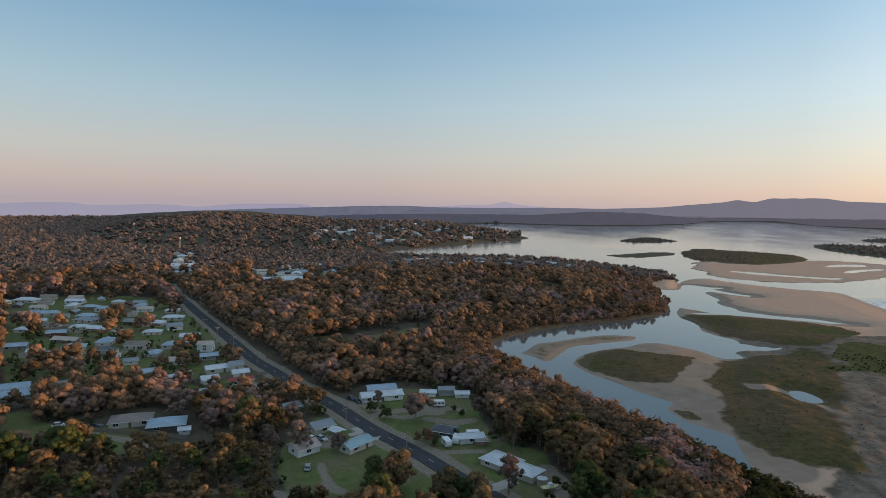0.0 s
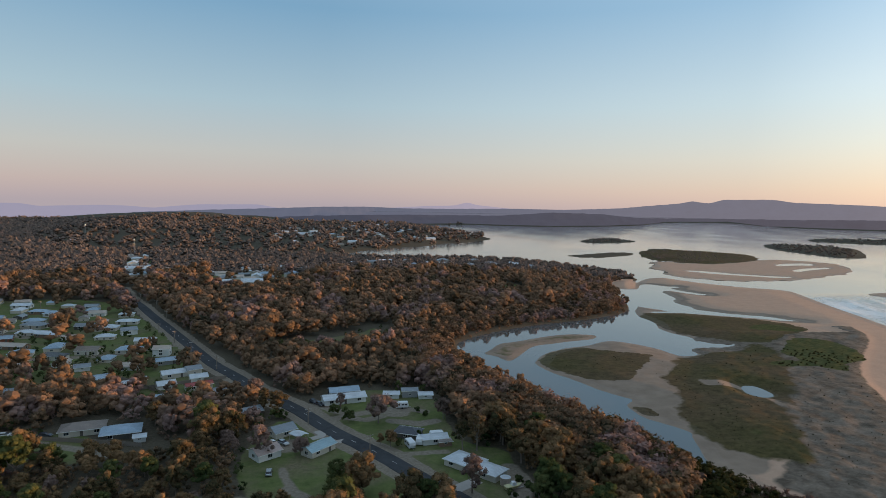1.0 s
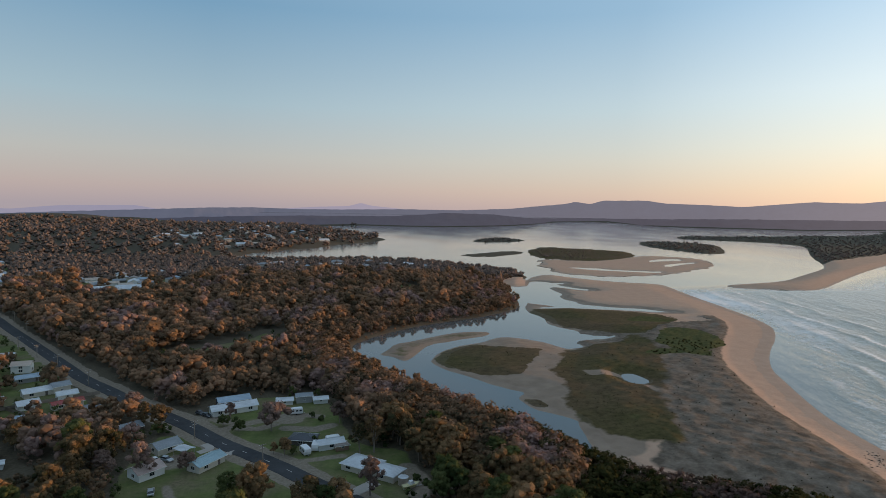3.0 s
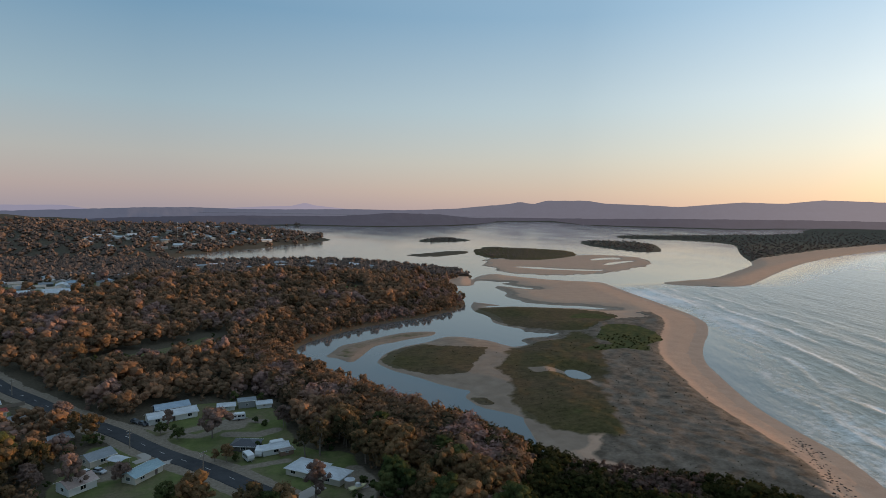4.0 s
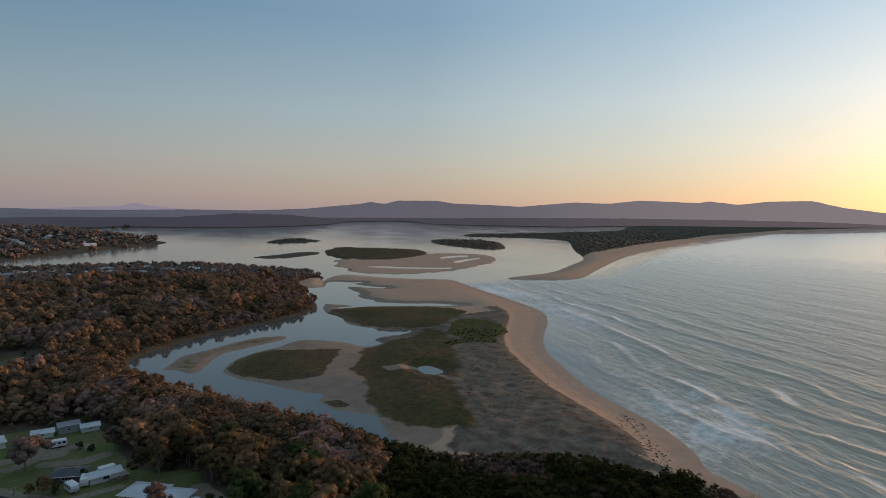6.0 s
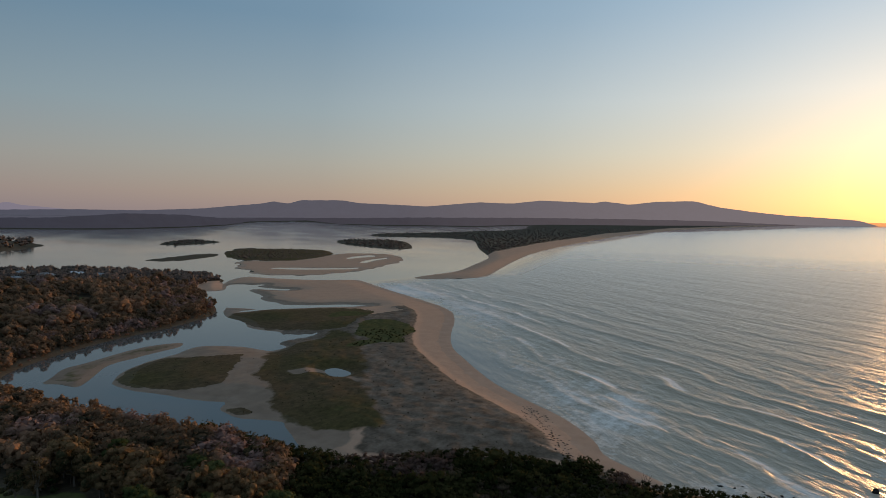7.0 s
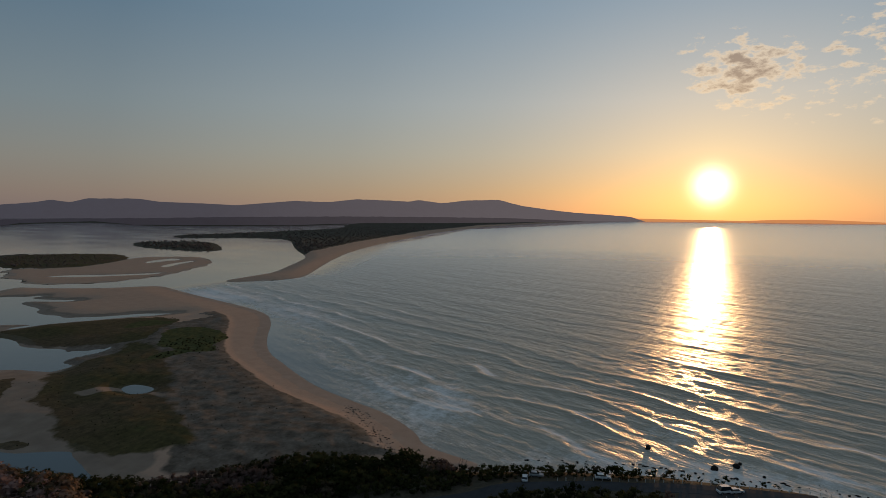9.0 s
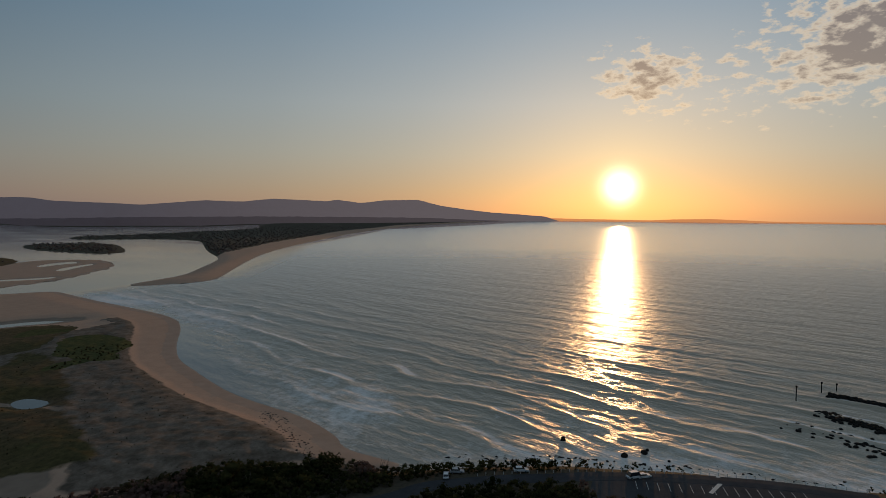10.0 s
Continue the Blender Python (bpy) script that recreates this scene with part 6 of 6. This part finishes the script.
# ---- shore car park ----
v = np.array([(x, y, 1.10) for x, y in CAR_PARK] + [(x * 0.999, y, 0.8) for x, y in CAR_PARK])
bm = bmesh.new()
vs = [bm.verts.new(p) for p in v]
n = len(CAR_PARK)
bm.faces.new(vs[:n][::-1])
for i in range(n):
    bm.faces.new((vs[i], vs[(i + 1) % n], vs[n + (i + 1) % n], vs[n + i]))
bmesh.ops.recalc_face_normals(bm, faces=list(bm.faces))
me = bpy.data.meshes.new("car_park")
bm.to_mesh(me), bm.free()
me.materials.append(MAT_ASPHALT)
park = tagged(new("car_park", me), "dark asphalt car park with white angled bays", "car park", kind="structure")
bm = bmesh.new()
box(bm, -2.6, 2.6, -0.07, 0.07, 0, 0.012)
line = part("bay_line", bm, MAT_LINE, park, "", pose(180.5, 14, 1.105, 0, 0, 12))
for i in range(1, 16):
    o = new("bay_line", line.data)
    o.parent, o.matrix_basis = park, pose(180.5 + i * 0.75, 14 - i * 3.0, 1.105, 0, 0, 12)
for a, b in (((197, -8.2), (191.5, -8.8)), ((191.5, -8.8), (183.5, -6))):
    d = Vector(b) - Vector(a)
    bm = bmesh.new()
    box(bm, -d.length / 2, d.length / 2, -0.6, 0.6, 0, 0.015)
    part("walkway_marking", bm, MAT_LINE, park, "pale painted walkway", pose((a[0] + b[0]) / 2, (a[1] + b[1]) / 2, 1.12, 0, 0, math.degrees(math.atan2(d.y, d.x))))
# low posts along the shore road
bm = bmesh.new()
rod(bm, (0, 0, -0.2), (0, 0, 0.9), 0.09, 0.08, 6)
bollard = tagged(new("bollard"), "short pale timber post along the shore road", "bollard", "posts along the shore road")
post = part("post", bm, MAT_TRIM, bollard)
p, nrm, _ = ribbon(COAST_ROAD[4:], 1, 0)
s = np.concatenate([[0], np.cumsum(np.linalg.norm(np.diff(p, axis=0), axis=1))])
for i, u in enumerate(np.arange(0, s[-1], 2.6)):
    j = min(np.searchsorted(s, u), len(p) - 1)
    q = np.array([np.interp(u, s, p[:, 0]), np.interp(u, s, p[:, 1])]) + nrm[j] * 3.6 * (1 if (nrm[j][0] > 0) else -1)
    m = pose(q[0], q[1], 1.0)
    if i == 0:
        bollard.matrix_basis = m
    else:
        copy_thing(bollard, m)


# ---- rocks, reef and breakwater ----
def rock(name, label, x, y, z, size, seed, parent=None, flat=0.6):
    g = np.random.default_rng(seed)
    bm = bmesh.new()
    bmesh.ops.create_icosphere(bm, subdivisions=2, radius=1.0)
    k = g.uniform(0, 9, 3)
    for vert in bm.verts:
        vert.co *= 1 + 0.35 * noise.noise(vert.co * 1.4 + Vector(k)) + 0.15 * noise.noise(vert.co * 3.5 + Vector(k))
        vert.co.x *= size * g.uniform(0.98, 1.02)
        vert.co.y *= size * 0.8
        vert.co.z *= size * flat * 0.9
    me = bpy.data.meshes.new(name)
    bm.to_mesh(me), bm.free()
    me.materials.append(MAT_ROCK)
    ob = new(name, me)
    ob.matrix_basis = pose(x, y, z, 0, 0, g.uniform(0, 360))
    ob.parent = parent
    return tagged(ob, label, "rock") if label else ob


for i, (x, y, s, f) in enumerate(((209.5, 41.5, 1.1, 1.2), (203.5, 19.8, 1.2, 1.1), (209, 14, 1.3, 1.0), (212, 13.2, 0.7, 0.8), (205, 6, 0.6, 0.6))):
    rock("sea_rock", "dark rock stack standing in the shallow surf", x, y, 0.2, s, 60 + i, None, f)
rngr = np.random.default_rng(70)
first = []
for i in range(6):
    first.append(rock("shore_rock", "dark wave-worn shore rock at the water's edge", 0, 0, 0, 1.0, 80 + i))
    tagged(first[-1], group="rocks along the shore")
used = 0
for i in range(75):
    u = rngr.uniform(0, 1)
    y = 76 - 120 * u
    x = np.interp(y, [-60, -43, -28, -13, 3, 20, 37, 53, 61, 76], [207, 206, 203, 203, 200, 196, 192, 186, 182, 176]) + abs(rngr.normal(0, 2.0)) + 0.5
    s = rngr.uniform(0.15, 0.6)
    m = pose(x, y, 0.05, 0, 0, rngr.uniform(0, 360)) @ Matrix.Diagonal((s * 1.5, s, s * 0.6, 1))
    if used < 6:
        first[used].matrix_basis = m
    else:
        copy_thing(first[rngr.integers(6)], m).matrix_basis = m
    used += 1


def rubble(name, label, category, a, b, wide, high, count, seed):
    """A long bank of boulders between two points of the sea."""
    g = np.random.default_rng(seed)
    bank = tagged(new(name), label, category)
    bank.matrix_basis = pose(0, 0, 0)
    bm = bmesh.new()
    along = Vector((b[0] - a[0], b[1] - a[1], 0))
    side = Vector((-along.y, along.x, 0)).normalized() * wide * 0.42
    v0, v1 = Vector((*a, -1)), Vector((*b, -1))
    up = Vector((0, 0, high * 0.75 + 1))
    solid(bm, [v0 - side, v1 - side, v1 + side, v0 + side, v0 - side * 0.3 + up, v1 - side * 0.3 + up, v1 + side * 0.3 + up, v0 + side * 0.3 + up], [(3, 2, 1, 0), (4, 5, 6, 7), (0, 1, 5, 4), (1, 2, 6, 5), (2, 3, 7, 6), (3, 0, 4, 7)])
    bmesh.ops.subdivide_edges(bm, edges=list(bm.edges), cuts=5, use_grid_fill=True)
    for vert in bm.verts:
        vert.co += noise.noise_vector(vert.co * 0.45) * 0.5
    part("core", bm, MAT_ROCK, bank)
    kinds = [rock("boulder", "", 0, 0, 0, 1.0, seed + k, bank, 0.8) for k in range(4)]
    a, b = np.array(a, float), np.array(b, float)
    d = (b - a) / np.linalg.norm(b - a)
    n = np.array((-d[1], d[0]))
    for i in range(count):
        u, w = g.uniform(0, 1), g.normal(0, 0.38)
        s = g.uniform(0.6, 1.2)
        q = a + (b - a) * u + n * w * wide
        m = pose(q[0], q[1], high * max(0, 1 - abs(w) * 1.3) * g.uniform(0.5, 1), 0, 0, g.uniform(0, 360)) @ Matrix.Diagonal((s, s, s * 0.8, 1))
        o = kinds[i] if i < 4 else new("boulder", kinds[g.integers(4)].data)
        o.parent, o.matrix_basis = bank, m


rubble("breakwater", "dark boulder breakwater running out into the sea", "breakwater", (312, -57), (292, -100), 5.0, 1.5, 130, 90)
rubble("reef", "low dark rock reef breaking the surface", "reef", (282, -48), (258, -82), 7.0, 0.7, 190, 95)
rubble("reef", "scattered dark reef rocks awash beside the breakwater", "reef", (262, -36), (240, -70), 9.0, 0.1, 60, 99)
for x, y, h in ((298, -42.5, 6.5), (316, -55, 5.0), (322, -62, 3.5)):
    ob = tagged(new("channel_marker"), "dark slim channel marker post in the sea", "marker", "channel markers")
    ob.matrix_basis = pose(x, y, -1)
    bm = bmesh.new()
    rod(bm, (0, 0, 0), (0, 0, h + 1), 0.22, 0.2, 8)
    part("post", bm, MAT_ROCK, ob)
    bm = bmesh.new()
    box(bm, -0.35, 0.35, -0.35, 0.35, h + 0.4, h + 1.1)
    part("topmark", bm, MAT_ROCK, ob)


# ---- fences round the yards ----
def fence(points, label):
    ob = tagged(new("fence"), label, "fence")
    ob.matrix_basis = pose(0, 0, 0)
    for (ax, ay), (bx, by) in zip(points[:-1], points[1:]):
        d = math.hypot(bx - ax, by - ay)
        n = max(1, round(d / 2.6))
        turn = math.degrees(math.atan2(by - ay, bx - ax))
        bm = bmesh.new()
        box(bm, -d / n / 2 + 0.06, d / n / 2 - 0.06, -0.02, 0.02, 0.1, 1.5)
        box(bm, -d / n / 2 + 0.05, d / n / 2 - 0.05, 0.021, 0.06, 0.4, 0.5), box(bm, -d / n / 2 + 0.05, d / n / 2 - 0.05, 0.021, 0.06, 1.15, 1.25)
        panel = None
        for i in range(n):
            k = (i + 0.5) / n
            m = pose(ax + (bx - ax) * k, ay + (by - ay) * k, 0.95, 0, 0, turn)
            if panel is None:
                panel = part("panel", bm, MAT_POLE, ob, "", m)
            else:
                o = new("panel", panel.data)
                o.parent, o.matrix_basis = ob, m
        post_mesh = None
        for i in range(n + 1):
            k = i / n
            m = pose(ax + (bx - ax) * k, ay + (by - ay) * k, 0.9)
            if post_mesh is None:
                pb = bmesh.new()
                box(pb, -0.05, 0.05, -0.05, 0.05, -0.1, 1.6)
                post_mesh = part("post", pb, MAT_POLE, ob, "", m)
            else:
                o = new("post", post_mesh.data)
                o.parent, o.matrix_basis = ob, m


fence([(-125, 268), (-112, 258), (-98, 246)], "weathered grey timber paling fence between yards")
fence([(-112, 252), (-94, 263), (-80, 270)], "weathered timber fence beside a red-roofed house")
fence([(-118, 198.5), (-101, 196), (-84, 193)], "low timber fence in front of two houses")
fence([(-56, 215), (-49, 208)], "pale timber fence between back yards")

# ---- dark weed and driftwood on the beach ----
g = np.random.default_rng(77)
pieces = []
for i in range(170):
    u = g.uniform(0, 1)
    cx, cy = 190 - 30 * u + g.normal(0, 2.2), 158 - 44 * u + g.normal(0, 2.2)
    s = g.uniform(0.15, 0.6)
    d = ICO[0] * (s * g.uniform(0.7, 1.3), s * g.uniform(0.5, 1.0), 0.22 * s)
    pieces.append((d * g.uniform(0.8, 1.2, (12, 1)) + (cx, cy, 0.0), ICO[1]))
v, f = joined(pieces)
v[:, 2] += land(v[:, 0], v[:, 1])[0]
tagged(new("beach_wrack", mesh_of("beach_wrack", v, f, [MAT_ROCK])), "dark clumps of seaweed and driftwood on the sand", "seaweed", kind="stuff")
